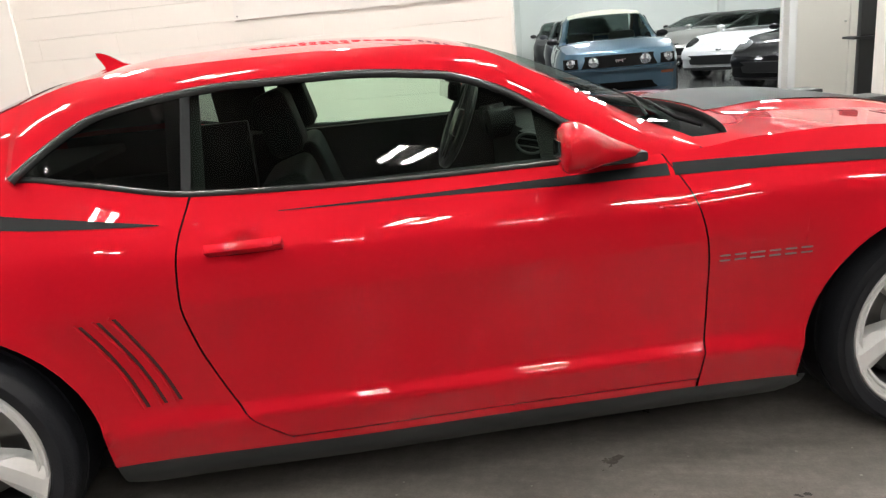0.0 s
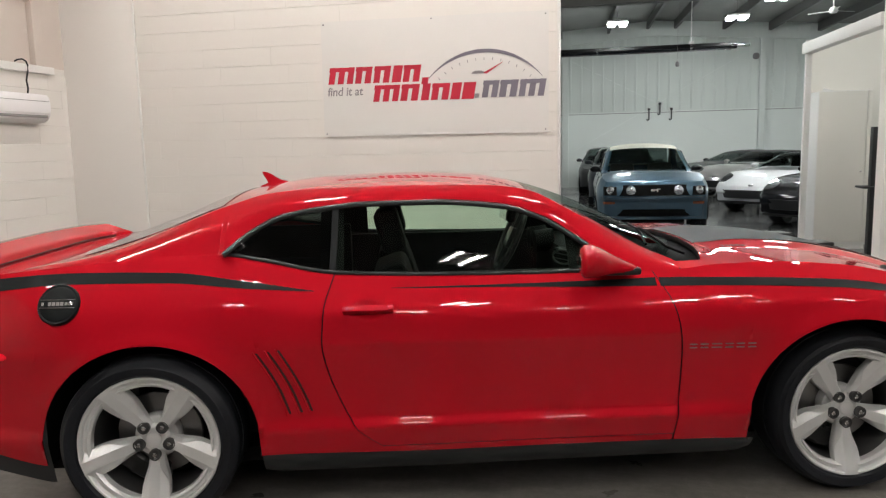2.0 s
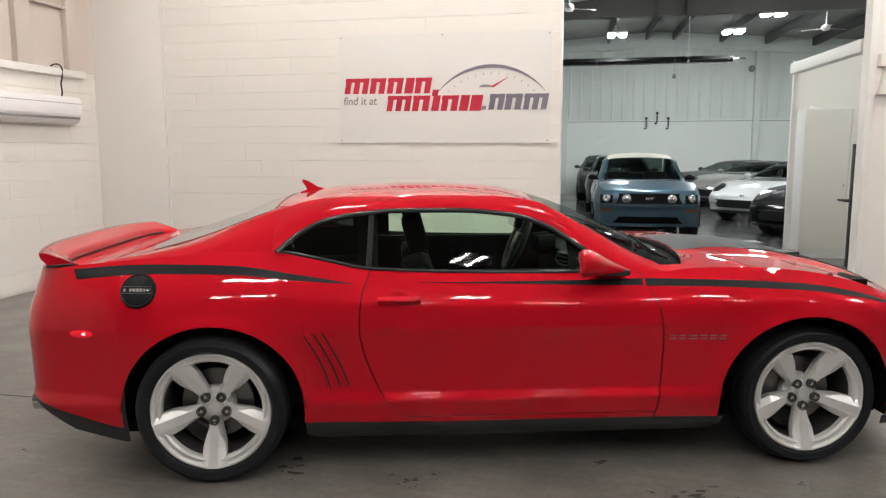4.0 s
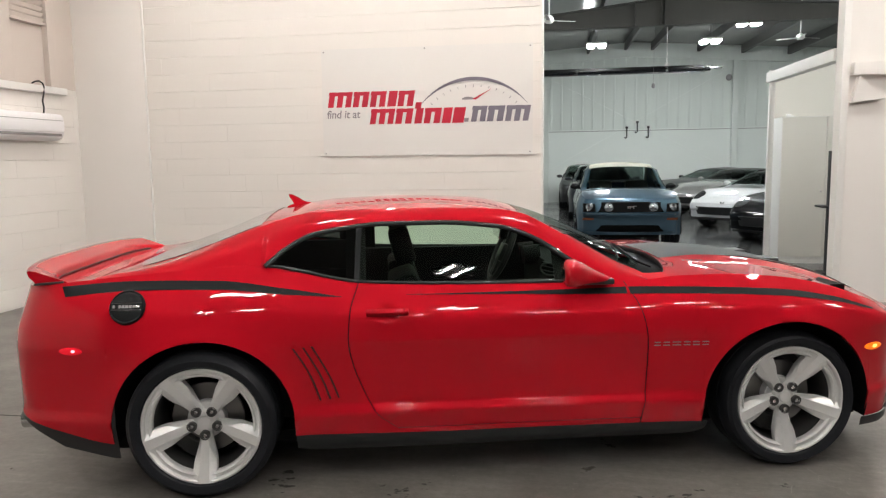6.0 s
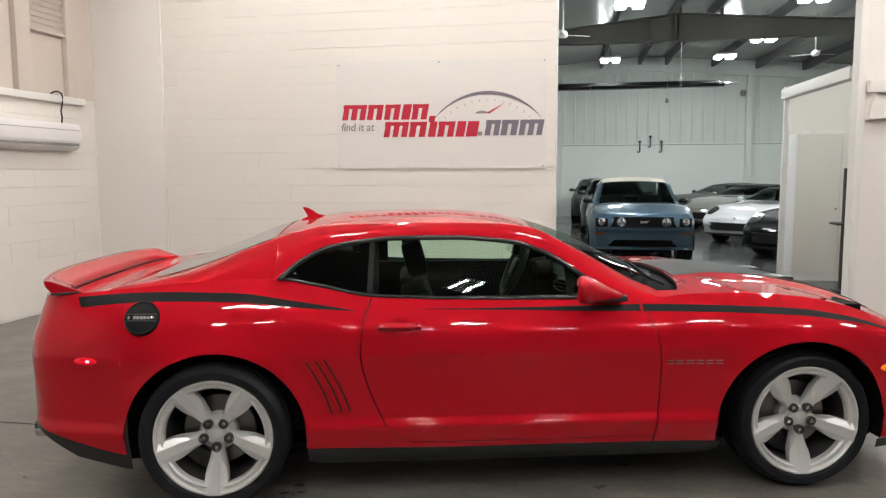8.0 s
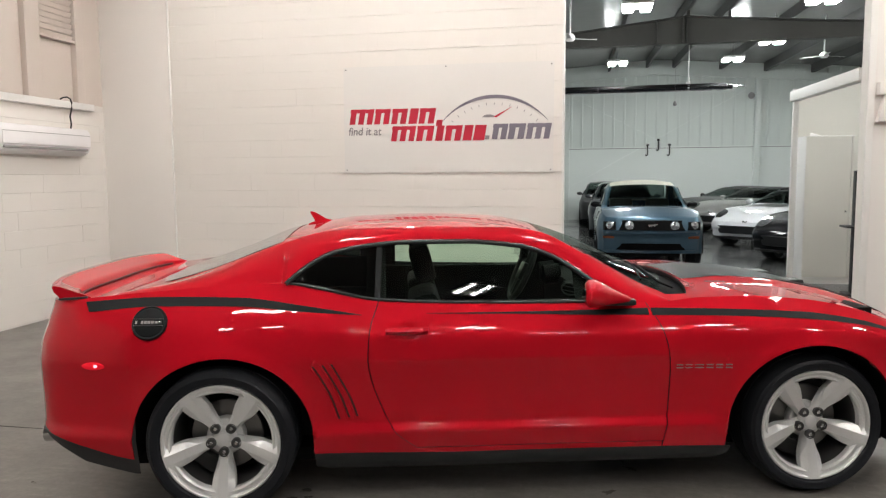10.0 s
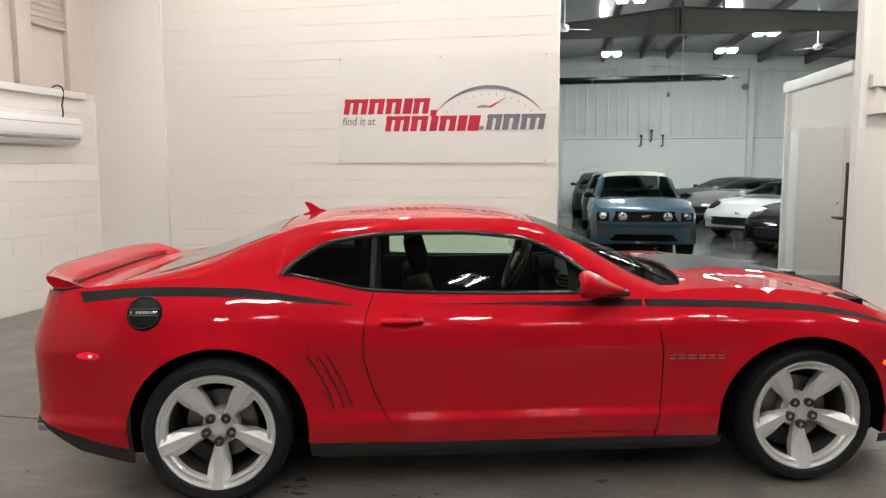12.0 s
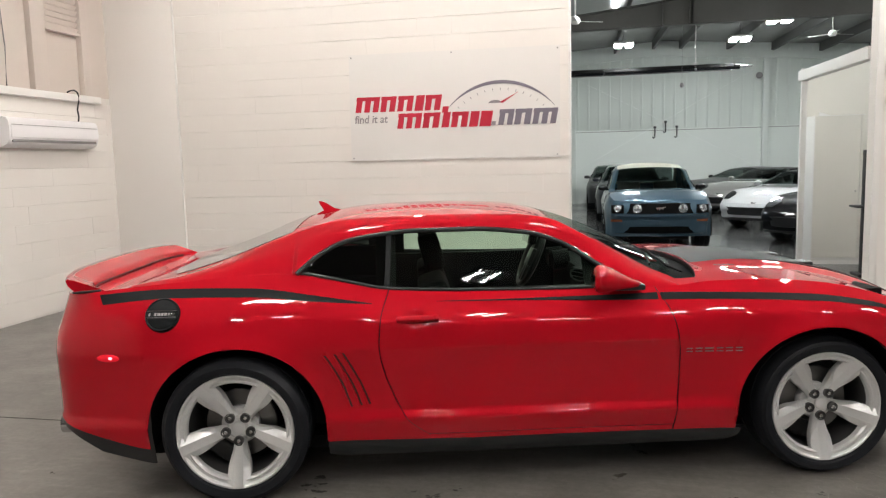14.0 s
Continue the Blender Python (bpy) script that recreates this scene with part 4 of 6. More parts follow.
add_box(bm, 1.82, 2.32, -0.72, 0.72, 0.55, 0.965, 0.05)
add_box(bm, 1.74, 1.98, -0.60, -0.20, 0.70, 0.99, 0.04)
part("dashboard", bm, LINING, coupe, "black dashboard", smooth=True)
VM = pose(1.72, -0.56, 0.990, 0, 8, -35)
ring = [VM @ Vector((0.046 * math.cos(a), -0.004, 0.031 * math.sin(a))) for a in np.linspace(0, 2 * math.pi, 25)]
tube("dashboard_vent", ring, 0.0045, GREY_TRIM, coupe, "grey vent ring")
for z in (-0.011, 0.011):
    box("vent_slat", -0.042, 0.042, -0.004, 0.0, z - 0.002, z + 0.002, GREY_TRIM, coupe, m=VM)
box("vent_box", -0.046, 0.046, 0.003, 0.06, -0.031, 0.031, LINING, coupe, m=VM)
box("centre_console", 0.9, 1.85, -0.13, 0.13, 0.24, 0.62, LINING, coupe, bevel=0.03)
# steering wheel stands on the far side
bm = bmesh.new()
n, k = 40, 8
SWM = pose(1.62, 0.37, 0.97, 0, -66, 0)
ring = []
for i in range(n):
    a = 2 * math.pi * i / n
    ring.append([bm.verts.new(SWM @ Vector(((0.185 + 0.020 * math.cos(b)) * math.cos(a), (0.185 + 0.020 * math.cos(b)) * math.sin(a), 0.020 * math.sin(b)))) for b in [2 * math.pi * j / k for j in range(k)]])
for i in range(n):
    for j in range(k):
        bm.faces.new((ring[i][j], ring[(i + 1) % n][j], ring[(i + 1) % n][(j + 1) % k], ring[i][(j + 1) % k]))
add_box(bm, -0.175, 0.175, -0.025, 0.025, -0.012, 0.012, 0.006, SWM)
add_box(bm, -0.175, 0.0, -0.03, 0.03, -0.012, 0.012, 0.006, SWM)
add_box(bm, -0.06, 0.06, -0.06, 0.06, -0.02, 0.02, 0.015, SWM)
part("steering_wheel", bm, WHEEL_RIM, coupe, "black leather steering wheel", smooth=True)
for sy in (-1, 1):
    seat = new("front_seat")
    seat.parent = coupe
    seat.matrix_basis = pose(1.15, sy * 0.37, 0.24)
    tagged(seat, "black leather front seat")
    bm = bmesh.new()
    add_box(bm, -0.02, 0.52, -0.25, 0.25, 0.02, 0.24, 0.05, None, 3)
    part("seat_cushion", bm, LEATHER, seat, smooth=True)
    bm = bmesh.new()
    add_box(bm, -0.09, 0.07, -0.25, 0.25, 0.0, 0.56, 0.05, pose(-0.02, 0, 0.2, 0, -18, 0), 3)
    part("seat_back", bm, LEATHER, seat, smooth=True)
    bm = bmesh.new()
    add_box(bm, -0.055, 0.055, -0.125, 0.125, 0.60, 0.80, 0.04, pose(-0.01, 0, 0.2, 0, -15, 0), 3)
    part("headrest", bm, LEATHER, seat, smooth=True)
bm = bmesh.new()
add_box(bm, -0.08, 0.10, -0.62, 0.62, 0.32, 0.98, 0.06, pose(0.22, 0, 0.05, 0, -20, 0), 3)
part("rear_bench", bm, LEATHER, coupe, "black leather rear bench", smooth=True)
bm = bmesh.new()
add_box(bm, -0.02, 0.02, -0.11, 0.11, -0.035, 0.035, 0.018, pose(1.56, 0.0, 1.135, 0, 10, 0), 3)
part("rear_view_mirror", bm, LINING, coupe, smooth=True)
bm = add_box(bmesh.new(), -0.024, -0.021, -0.10, 0.10, -0.028, 0.028, 0.001, pose(1.56, 0.0, 1.135, 0, 10, 6))
part("mirror_glass", bm, CHROME, coupe, "silvered rear-view mirror glass")
cyl("mirror_stalk", (1.575, 0.0, 1.15), (1.63, 0.0, 1.255), 0.010, LINING, coupe)
bm = bmesh.new()
for y in (0.28, 0.46):
    add_cyl(bm, (1.74, y, 0.955), (1.84, y, 0.965), 0.062, 24)
part("gauge_pods", bm, LINING, coupe, "dark gauge pods behind the steering wheel", smooth=True)
bm = bmesh.new()
add_box(bm, -0.16, 0.16, -0.010, 0.010, 0.012, 0.020, 0.004, SWM)
add_box(bm, -0.15, -0.03, -0.012, 0.012, 0.012, 0.020, 0.004, SWM)
part("steering_wheel_trim", bm, GREY_TRIM, coupe, "satin grey spoke trim", smooth=True)

# spoiler
rows = []
for i in range(37):
    a = -1 + 2 * i / 36
    y = 0.775 * a
    e = abs(a) ** 3
    te, le = -0.917 + 0.122 * e, -0.775 + 0.165 * abs(a) ** 6
    zt = 1.082 - 0.008 * abs(a) ** 6
    zl = 1.046 - 0.024 * abs(a) ** 6
    base = 1.008
    prof = [(le + 0.004, base - 0.012 * (1 - abs(a) ** 8)), (le, zl - 0.016), (le - 0.006, zl - 0.004), (le - 0.02, zl + 0.002), (te + 0.04, zt - 0.004), (te + 0.008, zt), (te, zt - 0.006), (te + 0.008, zt - 0.030), (te + 0.045, base - 0.002)]
    rows.append([(x, y, z) for x, z in prof])
# a dark red tube draws the shade under the spoiler's front edge
tube("spoiler_gap", [(r[0][0] + 0.004, r[0][1], r[0][2] + 0.012) for r in rows[2:-2]], 0.0045, LOUVER, coupe, "shade of the gap under the spoiler, as a dark strip")
sheet("spoiler", rows, RED, coupe, "red rear lip spoiler", sharp=50)
for i in (0, -1):
    r = rows[i]
    link_mesh("spoiler_end", r, [tuple(range(len(r)))[:: 1 if i else -1]], RED, coupe, smooth=False)

# black tubes draw the shade below the spoiler's two tips
for sy in (-1, 1):
    tube("spoiler_gap", [(-0.765, sy * 0.772, 1.010), (-0.70, sy * 0.778, 1.014), (-0.63, sy * 0.776, 1.018)], 0.006, BLACK, coupe)

# shark-fin aerial
prof = [(0.312, 1.306), (0.318, 1.316), (0.352, 1.330), (0.344, 1.346), (0.326, 1.372), (0.324, 1.385), (0.34, 1.384), (0.365, 1.374), (0.41, 1.345), (0.47, 1.330), (0.474, 1.322)]
verts, faces = [], []
for s in (-1, 1):
    for x, z in prof:
        verts.append((x, s * (0.022 - 0.018 * min(1.0, max(0.0, (z - 1.31) / 0.06))), z - 0.004))
n = len(prof)
faces.append(tuple(range(n)))
faces.append(tuple(range(2 * n - 1, n - 1, -1)))
for i in range(n):
    j = (i + 1) % n
    faces.append((i, i + n, j + n, j))
link_mesh("roof_aerial", verts, faces, RED, coupe, "red shark-fin roof aerial", smooth=False)

# running gear
for sy in (-1, 1):
    wheel(coupe, 0.003, sy, 0.348, 0.934, 0.348, 0.2725, 0.32, turn=-90, dish=0.068)
    wheel(coupe, 2.876, sy, 0.346, 0.882, 0.346, 0.2705, 0.28, turn=-90, dish=0.06, shoulder=2.0)
well(coupe, 0.008, 0.355, 0.424, -0.875, -0.56)
well(coupe, 2.838, 0.352, 0.432, -0.896, -0.56)
# hidden plate added to block light passing beneath the car
box("floor_pan", 0.46, 2.38, -0.78, 0.78, 0.178, 0.190, LINING, coupe)
box("underbody", -0.7, 3.4, -0.60, 0.60, 0.165, 0.22, LINING, coupe)
bm = bmesh.new()
add_cyl(bm, (-0.930, -0.62, 0.318), (-0.75, -0.62, 0.322), 0.046, 24)
part("exhaust_tip", bm, CHROME, coupe, "chrome exhaust tip", smooth=True)
box("tail_lamp", -0.90, -0.80, -0.58, -0.25, 0.79, 0.89, RED_LENS, coupe, bevel=0.02)


# ---- parked cars in the far hall ----
def far_shell(wb, front, rear, w, belt, roof, hood, nose, deck, cowl, roof_front, roof_rear, tail, flat=0.8, tuck=0.09, top=0.60):
    return Shell(
        outline=[(-rear, 0.0), (-rear + 0.01, 0.35), (-rear + 0.05, w * 0.68), (-rear + 0.16, w * 0.88), (-0.45, w * 0.97), (0.0, w), (wb * 0.5, w * 0.965), (wb, w), (front - 0.42, w * 0.97),
                 (front - 0.2, w * 0.90), (front - 0.09, w * flat), (front - 0.03, w * flat * 0.62), (front - 0.005, w * 0.25), (front, 0.0)],
        belt=[(-rear, deck - 0.04), (-0.5, deck), (roof_rear, belt + 0.02), (cowl - 0.4, belt), (cowl + 0.1, belt - 0.005), (wb, hood), (front - 0.3, hood * 0.35 + nose * 0.65), (front - 0.08, nose), (front, nose - 0.02)],
        low=[(-rear, 0.32), (-0.4, 0.24), (wb + 0.4, 0.23), (front - 0.3, 0.25), (front, 0.26)],
        rail=[(tail, w * 0.74, deck + 0.01), ((tail + roof_rear) / 2, w * (top + 0.06), (deck + roof) / 2 + 0.02), (roof_rear, w * (top + 0.01), roof - 0.05), ((roof_rear + roof_front) / 2, w * top, roof - 0.035),
              (roof_front, w * (top + 0.01), roof - 0.06), ((cowl + roof_front) / 2, w * (top * 0.6 + 0.33), (belt + roof) / 2 - 0.01), (cowl + 0.05, w * 0.82, belt)],
        glass_top=[(roof_rear - 0.25, w * 0.86, belt + 0.015), (roof_rear + 0.02, w * (top + 0.10), roof - 0.12), (roof_front - 0.2, w * (top + 0.10), roof - 0.10), ((cowl + roof_front) / 2 - 0.08, w * (top * 0.6 + 0.40), (belt + roof) / 2 - 0.05), (cowl - 0.12, w * 0.88, belt + 0.005)],
        centre=[(-rear, deck), (tail, deck + 0.02), ((tail + roof_rear) / 2, (deck + roof) / 2 + 0.04), (roof_rear, roof - 0.02), ((roof_rear + roof_front) / 2, roof), (roof_front, roof - 0.03),
                ((cowl + roof_front) / 2 + 0.06, (belt + roof) / 2 + 0.045), (cowl + 0.22, belt + 0.035), (wb, hood + 0.045), (front - 0.3, hood * 0.35 + nose * 0.65 + 0.045), (front - 0.06, nose + 0.02), (front, nose - 0.01)],
        belt_in=[(-rear, 0.06), (0, 0.12), (wb * 0.5, 0.08), (wb, 0.11), (front, 0.04)],
        arches=[(0, 0.335, 0.385, 0.36), (wb, 0.335, 0.385, 0.36)], waist=min(0.68, nose - 0.06), hollow=0.02, hollow_z=(0.3, 0.58),
        nose=[(0.2, tuck), (0.42, tuck * 0.45), (nose - 0.24, 0.0), (nose - 0.12, 0.004), (nose - 0.03, 0.03), (nose + 0.05, 0.06)], nose_from=front - 0.45)


def far_car(m, label, paint, sh, wb, front, rear, w, cowl, roof_front, roof_rear, tail, roof_paint=None, spokes=5, rim=0.235):
    car = thing("car", m, label, "car", "cars parked in the far hall")
    both("body_side", side_rows(sh, columns(sh, -rear, front, 0.06), n=16), paint, car)
    us = columns(sh, tail, cowl + 0.05, 0.05)
    both("roof_pillar", band_rows(sh, us, sh.glass_top, sh.rail, 4), paint if roof_paint is CREAM else roof_paint or paint, car)
    ws = lambda c: roof_front + 0.02 < c.x < cowl + 0.14 - 0.2 * (c.y / w) ** 2 and abs(c.y) < sh.rail_y(min(c.x, cowl + 0.05)) - 0.03
    rg = lambda c: tail + 0.08 < c.x < roof_rear and abs(c.y) < sh.rail_y(c.x) - 0.05
    sheet("rear_deck", top_rows(sh, columns(sh, -rear, tail, 0.06), 8), paint, car)
    sheet("roof", top_rows(sh, columns(sh, tail, cowl + 0.05, 0.03), 12), roof_paint or paint, car, keep=lambda c: not ws(c) and not rg(c) and c.x < roof_front + 0.03)
    both("windscreen_frame", [[sh.top(u, f) for u in columns(sh, roof_front + 0.02, cowl + 0.04, 0.04)] for f in (0, 0.025, 0.05)], paint, car)
    sheet("hood", top_rows(sh, columns(sh, cowl - 0.05, front, 0.03), 14), paint, car, keep=lambda c: not ws(c))

    def patch(name, x0, x1, half0, half1, mat, lift):
        rows = []
        for i in range(17):
            a = -1 + i / 8
            row = []
            for j in range(15):
                t = j / 14
                h = half0 + (half1 - half0) * t
                x = x0 + (x1(a) - x0) * t
                y = a * h
                r = sh.rail(x)
                p = sh.top(x, 1 - min(1.0, abs(y) / abs(r[1])))
                row.append((p[0], y, p[2] + lift))
            rows.append(row)
        return sheet(name, rows, mat, car)
    patch("windscreen", roof_front, lambda a: cowl + 0.17 - 0.22 * a * a, abs(sh.rail(roof_front)[1]) - 0.01, w * 0.84, FAR_SCREEN, 0.003)
    patch("rear_window", tail + 0.06, lambda a: roof_rear + 0.02, w * 0.68, w * 0.57, DARK_GLASS, 0.003)
    gu = list(np.linspace(sh.gt_range[0], sh.gt_range[1], 24))
    both("side_window", [[(lambda p: (p.x, p.y + 0.006, p.z))(Vector(sh.edge(u)).lerp(Vector(sh.glass_top(u)), t)) for u in gu] for t in np.linspace(0, 1, 5)], DARK_GLASS, car)
    both("window_trim", [[(lambda p: (p[0], p[1] - o, p[2] + dz))(sh.glass_top(u)) for u in gu] for dz, o in ((-0.012, 0.0), (-0.006, 0.008), (0.012, 0.004))], TRIM, car)
    for sy in (-1, 1):
        for u in (0.0, wb):
            wheel(car, u, sy, 0.335, w - 0.035, 0.335, rim, 0.24, spokes, nuts=False, fine=False)
        bm = bmesh.new()
        bmesh.ops.create_uvsphere(bm, u_segments=16, v_segments=10, radius=1.0, matrix=Matrix.Translation((cowl - 0.28, sy * (w - 0.01), sh.belt(cowl) + 0.065)) @ Matrix.Diagonal((0.07, 0.095, 0.055, 1)))
        add_box(bm, cowl - 0.30, cowl - 0.22, sy * (w - 0.12), sy * (w + 0.02), sh.belt(cowl) + 0.02, sh.belt(cowl) + 0.05, 0.01)
        part("door_mirror", bm, BLACKCAR if roof_paint is CREAM else paint, car, smooth=True, sharp=60)
        bm = bmesh.new()
        add_box(bm, -0.09, 0.07, -0.23, 0.23, 0.0, 0.78, 0.06, pose(cowl - 1.2, sy * 0.36, 0.36, 0, -16, 0), 2)
        part("front_seat", bm, TAN if roof_paint is CREAM else LEATHER, car, smooth=True)
    for u in (0.0, wb):
        well(car, u, 0.335, 0.387, -(w - 0.01), -0.5)
    box("cabin_floor", -0.6, cowl + 0.2, -w + 0.16, w - 0.16, 0.2, 0.30, LINING, car)
    bm = bmesh.new()
    add_box(bm, cowl - 0.32, cowl + 0.1, -w + 0.14, w - 0.14, 0.5, sh.belt(cowl) - 0.01, 0.04)
    part("dashboard", bm, LINING, car, smooth=True)
    box("engine_bay", wb - 0.35, front - 0.35, -0.5, 0.5, 0.2, 0.6, LINING, car)
    box("cabin_bulkhead", -0.1, 0.0, -w + 0.2, w - 0.2, 0.3, sh.belt(0.2) - 0.04, LINING, car)
    return car


def nose_x(sh, y):
    """How far forward the outline reaches at a half-width."""
    k = len(sh.us) // 2
    return float(np.interp(-abs(y), -sh.ps[k:], sh.us[k:]))


def nose_panel(car, sh, name, y0, y1, z0, z1, mat, out=0.006, label="", n=14):
    """A panel that follows the nose from y0 to y1."""
    rows = []
    for z, o in ((z0, 0.0), (z0 + 0.006, out), (z1 - 0.006, out), (z1, 0.0)):
        row = []
        for i in range(n + 1):
            y = y0 + (y1 - y0) * i / n
            e = out if 0 < i < n and o else 0.0
            row.append((nose_x(sh, abs(y)) + e - sh.nose(z) - max(0.0, sh.inset(nose_x(sh, abs(y)), z)), y, z))
        rows.append(row)
    return sheet(name, rows, mat, car, label, sharp=40)


# blue car with a cream soft top, facing the opening
A = dict(wb=2.72, front=3.58, rear=1.14, w=0.905, cowl=1.98, roof_front=1.22, roof_rear=0.25, tail=-0.45)
sh = far_shell(belt=0.975, roof=1.435, hood=0.99, nose=0.88, deck=1.02, flat=0.86, tuck=0.14, top=0.665, **A)
sh.nose = smooth_curve([(0.2, 0.26), (0.34, 0.18), (0.50, 0.115), (0.585, 0.08), (0.61, 0.012), (0.66, 0.0), (0.76, 0.004), (0.85, 0.03), (0.93, 0.06)])
sh.centre = smooth_curve([(-1.14, 1.02), (-0.45, 1.04), (-0.1, 1.30), (0.25, 1.46), (0.7, 1.492), (1.22, 1.405), (1.66, 1.235), (2.2, 1.01), (2.72, 1.035), (3.28, 0.964), (3.52, 0.90), (3.58, 0.87)])
sh.rail_z = smooth_curve([(-0.45, 1.03), (-0.1, 1.247), (0.25, 1.405), (0.735, 1.43), (1.22, 1.372), (1.6, 1.195), (2.03, 0.975)])
blue = far_car(pose(1.385, 15.15, 0, 0, 0, -89.4), "blue metallic convertible with a cream soft top, facing forward", BLUE, sh, roof_paint=CREAM, rim=0.22, **A)
nose_panel(blue, sh, "grille", -0.54, 0.54, 0.66, 0.835, LINING, 0.03, "black grille")
nose_panel(blue, sh, "lower_intake", -0.64, 0.64, 0.315, 0.435, LINING, 0.012, "black lower intake")
nose_panel(blue, sh, "bumper_crease", -0.82, 0.82, 0.605, 0.645, BLUE, 0.065, "blue bumper bar")
nose_panel(blue, sh, "chin", -0.80, 0.80, 0.285, 0.315, BLUE, 0.05)
for sy in (-1, 1):
    x = nose_x(sh, 0.365)
    fog = lathe("grille_lamp", [(0.0, 0.0), (0.055, 0.004), (0.068, 0.014), (0.075, 0.008), (0.08, 0.03)], LENS, blue, "round grille lamp", 28)
    fog.matrix_basis = pose(x + 0.045, sy * 0.365, 0.75, 0, 0, 90)
    nose_panel(blue, sh, "headlamp_bezel", min(sy * 0.575, sy * 0.79), max(sy * 0.575, sy * 0.79), 0.665, 0.81, LINING, 0.05, "dark headlamp surround", 10)
    hl = lathe("headlamp", [(0.0, 0.0), (0.045, 0.004), (0.06, 0.012), (0.068, 0.008), (0.072, 0.03)], LENS, blue, "clear headlamp", 24)
    hl.matrix_basis = pose(nose_x(sh, 0.675) + 0.052, sy * 0.670, 0.75, 0, 0, 90 - sy * 14)
    nose_panel(blue, sh, "turn_lamp", min(sy * 0.585, sy * 0.79), max(sy * 0.585, sy * 0.79), 0.515, 0.56, AMBER_DULL, 0.016, "unlit amber turn lamp", 8)
bm = bmesh.new()
add_box(bm, -0.06, 0.05, -0.004, 0.004, -0.014, 0.012, 0.004)
add_box(bm, 0.03, 0.085, -0.004, 0.004, 0.002, 0.018, 0.004)
for dx in (-0.05, -0.02, 0.035):
    add_box(bm, dx, dx + 0.012, -0.004, 0.004, -0.034, -0.006, 0.002)
o = part("grille_emblem", bm, CHROME, blue, "chrome emblem")
o.matrix_basis = pose(nose_x(sh, 0) + 0.04, 0, 0.757, 0, 0, 90)

# two more parked behind it
B = dict(wb=2.75, front=3.60, rear=0.98, w=0.90, cowl=2.05, roof_front=1.30, roof_rear=0.15, tail=-0.7)
shb = far_shell(belt=0.98, roof=1.42, hood=0.98, nose=0.80, deck=1.05, **B)
far_car(pose(1.25, 20.9, 0, 0, 0, -90.0), "dark slate saloon parked behind the blue car", NAVY, shb, **B)
C = dict(wb=2.55, front=3.3, rear=0.72, w=0.87, cowl=1.95, roof_front=1.25, roof_rear=0.0, tail=-0.55)
shc = far_shell(belt=0.96, roof=1.40, hood=0.95, nose=0.78, deck=1.05, **C)
far_car(pose(0.93, 25.05, 0, 0, 0, -90.0), "steel-grey hatchback parked in front of the far wall", STEELCAR, shc, **C)

# low sports cars in a slanting row
D = dict(wb=2.71, front=3.66, rear=0.82, w=0.945, cowl=1.85, roof_front=1.05, roof_rear=0.15, tail=-0.62)
shd = far_shell(belt=0.88, roof=1.235, hood=0.84, nose=0.58, deck=0.98, flat=0.82, **D)


def low_car(nx, ny, yaw, label, paint, roof=None):
    a = radians(yaw)
    c = far_car(pose(nx - 3.66 * math.cos(a), ny - 3.66 * math.sin(a), 0, 0, 0, yaw), label, paint, shd, roof_paint=roof, rim=0.245, **D)
    nose_panel(c, shd, "front_grille", -0.62, 0.62, 0.315, 0.495, BLACK, 0.035, "black mesh grille")
    nose_panel(c, shd, "front_splitter", -0.78, 0.78, 0.20, 0.245, BLACK, 0.035, "black splitter")
    for sy in (-1, 1):
        rows = []
        for i in range(9):
            t = i / 8
            u = 3.46 - 0.50 * t
            wide = 0.05 + 0.22 * math.sin(math.pi * min(1.0, 0.15 + 0.85 * t))
            rows.append([(lambda p: (p[0], -sy * p[1], p[2] + 0.008))(shd.top(u, 0.02 + wide * v)) for v in (0, 0.35, 0.7, 1.0)])
        sheet("headlamp", rows, LENS if paint is BLACKCAR else TRIM, c, "swept headlamp")
        rows = [[(x, y * -1, z) if sy > 0 else (x, y, z) for x, y, z in [shd.side(u, zz, 0.004) for u in np.linspace(3.30, 3.44, 5)]] for zz in (0.36, 0.40, 0.44)]
        sheet("brake_duct", rows, BLACK, c)
    bm = bmesh.new()
    add_box(bm, -0.05, 0.0, -0.006, 0.006, -0.02, 0.02, 0.004, pose(0, 0, 0, 0, 25, 0))
    add_box(bm, 0.0, 0.06, -0.006, 0.006, -0.012, 0.012, 0.004, pose(0, 0, 0, 0, -25, 0))
    o = part("nose_emblem", bm, CHROME, c)
    o.matrix_basis = pose(3.62, 0, 0.572, 20, 0, 90)
    return c


white_car = low_car(3.60, 15.45, -128, "white low sports car with a black roof and hood vents", WHITECAR, BLACKCAR)
rows = [[(u, y, shd.top(u, 1 - abs(y) / abs(shd.rail(u)[1]))[2] + 0.004) for u in np.linspace(2.05, 2.75, 8)] for y in np.linspace(-0.40, 0.40, 6)]
sheet("hood_vent", rows, BLACK, white_car, "black hood vent panel")
low_car(3.86, 12.5, -128, "gloss black low sports car", BLACKCAR)
low_car(3.55, 19.8, -132, "silver low sports car with a dark roof", SILVERCAR, BLACKCAR)
low_car(2.95, 22.3, -142, "dark grey low sports coupe", GREYCAR)


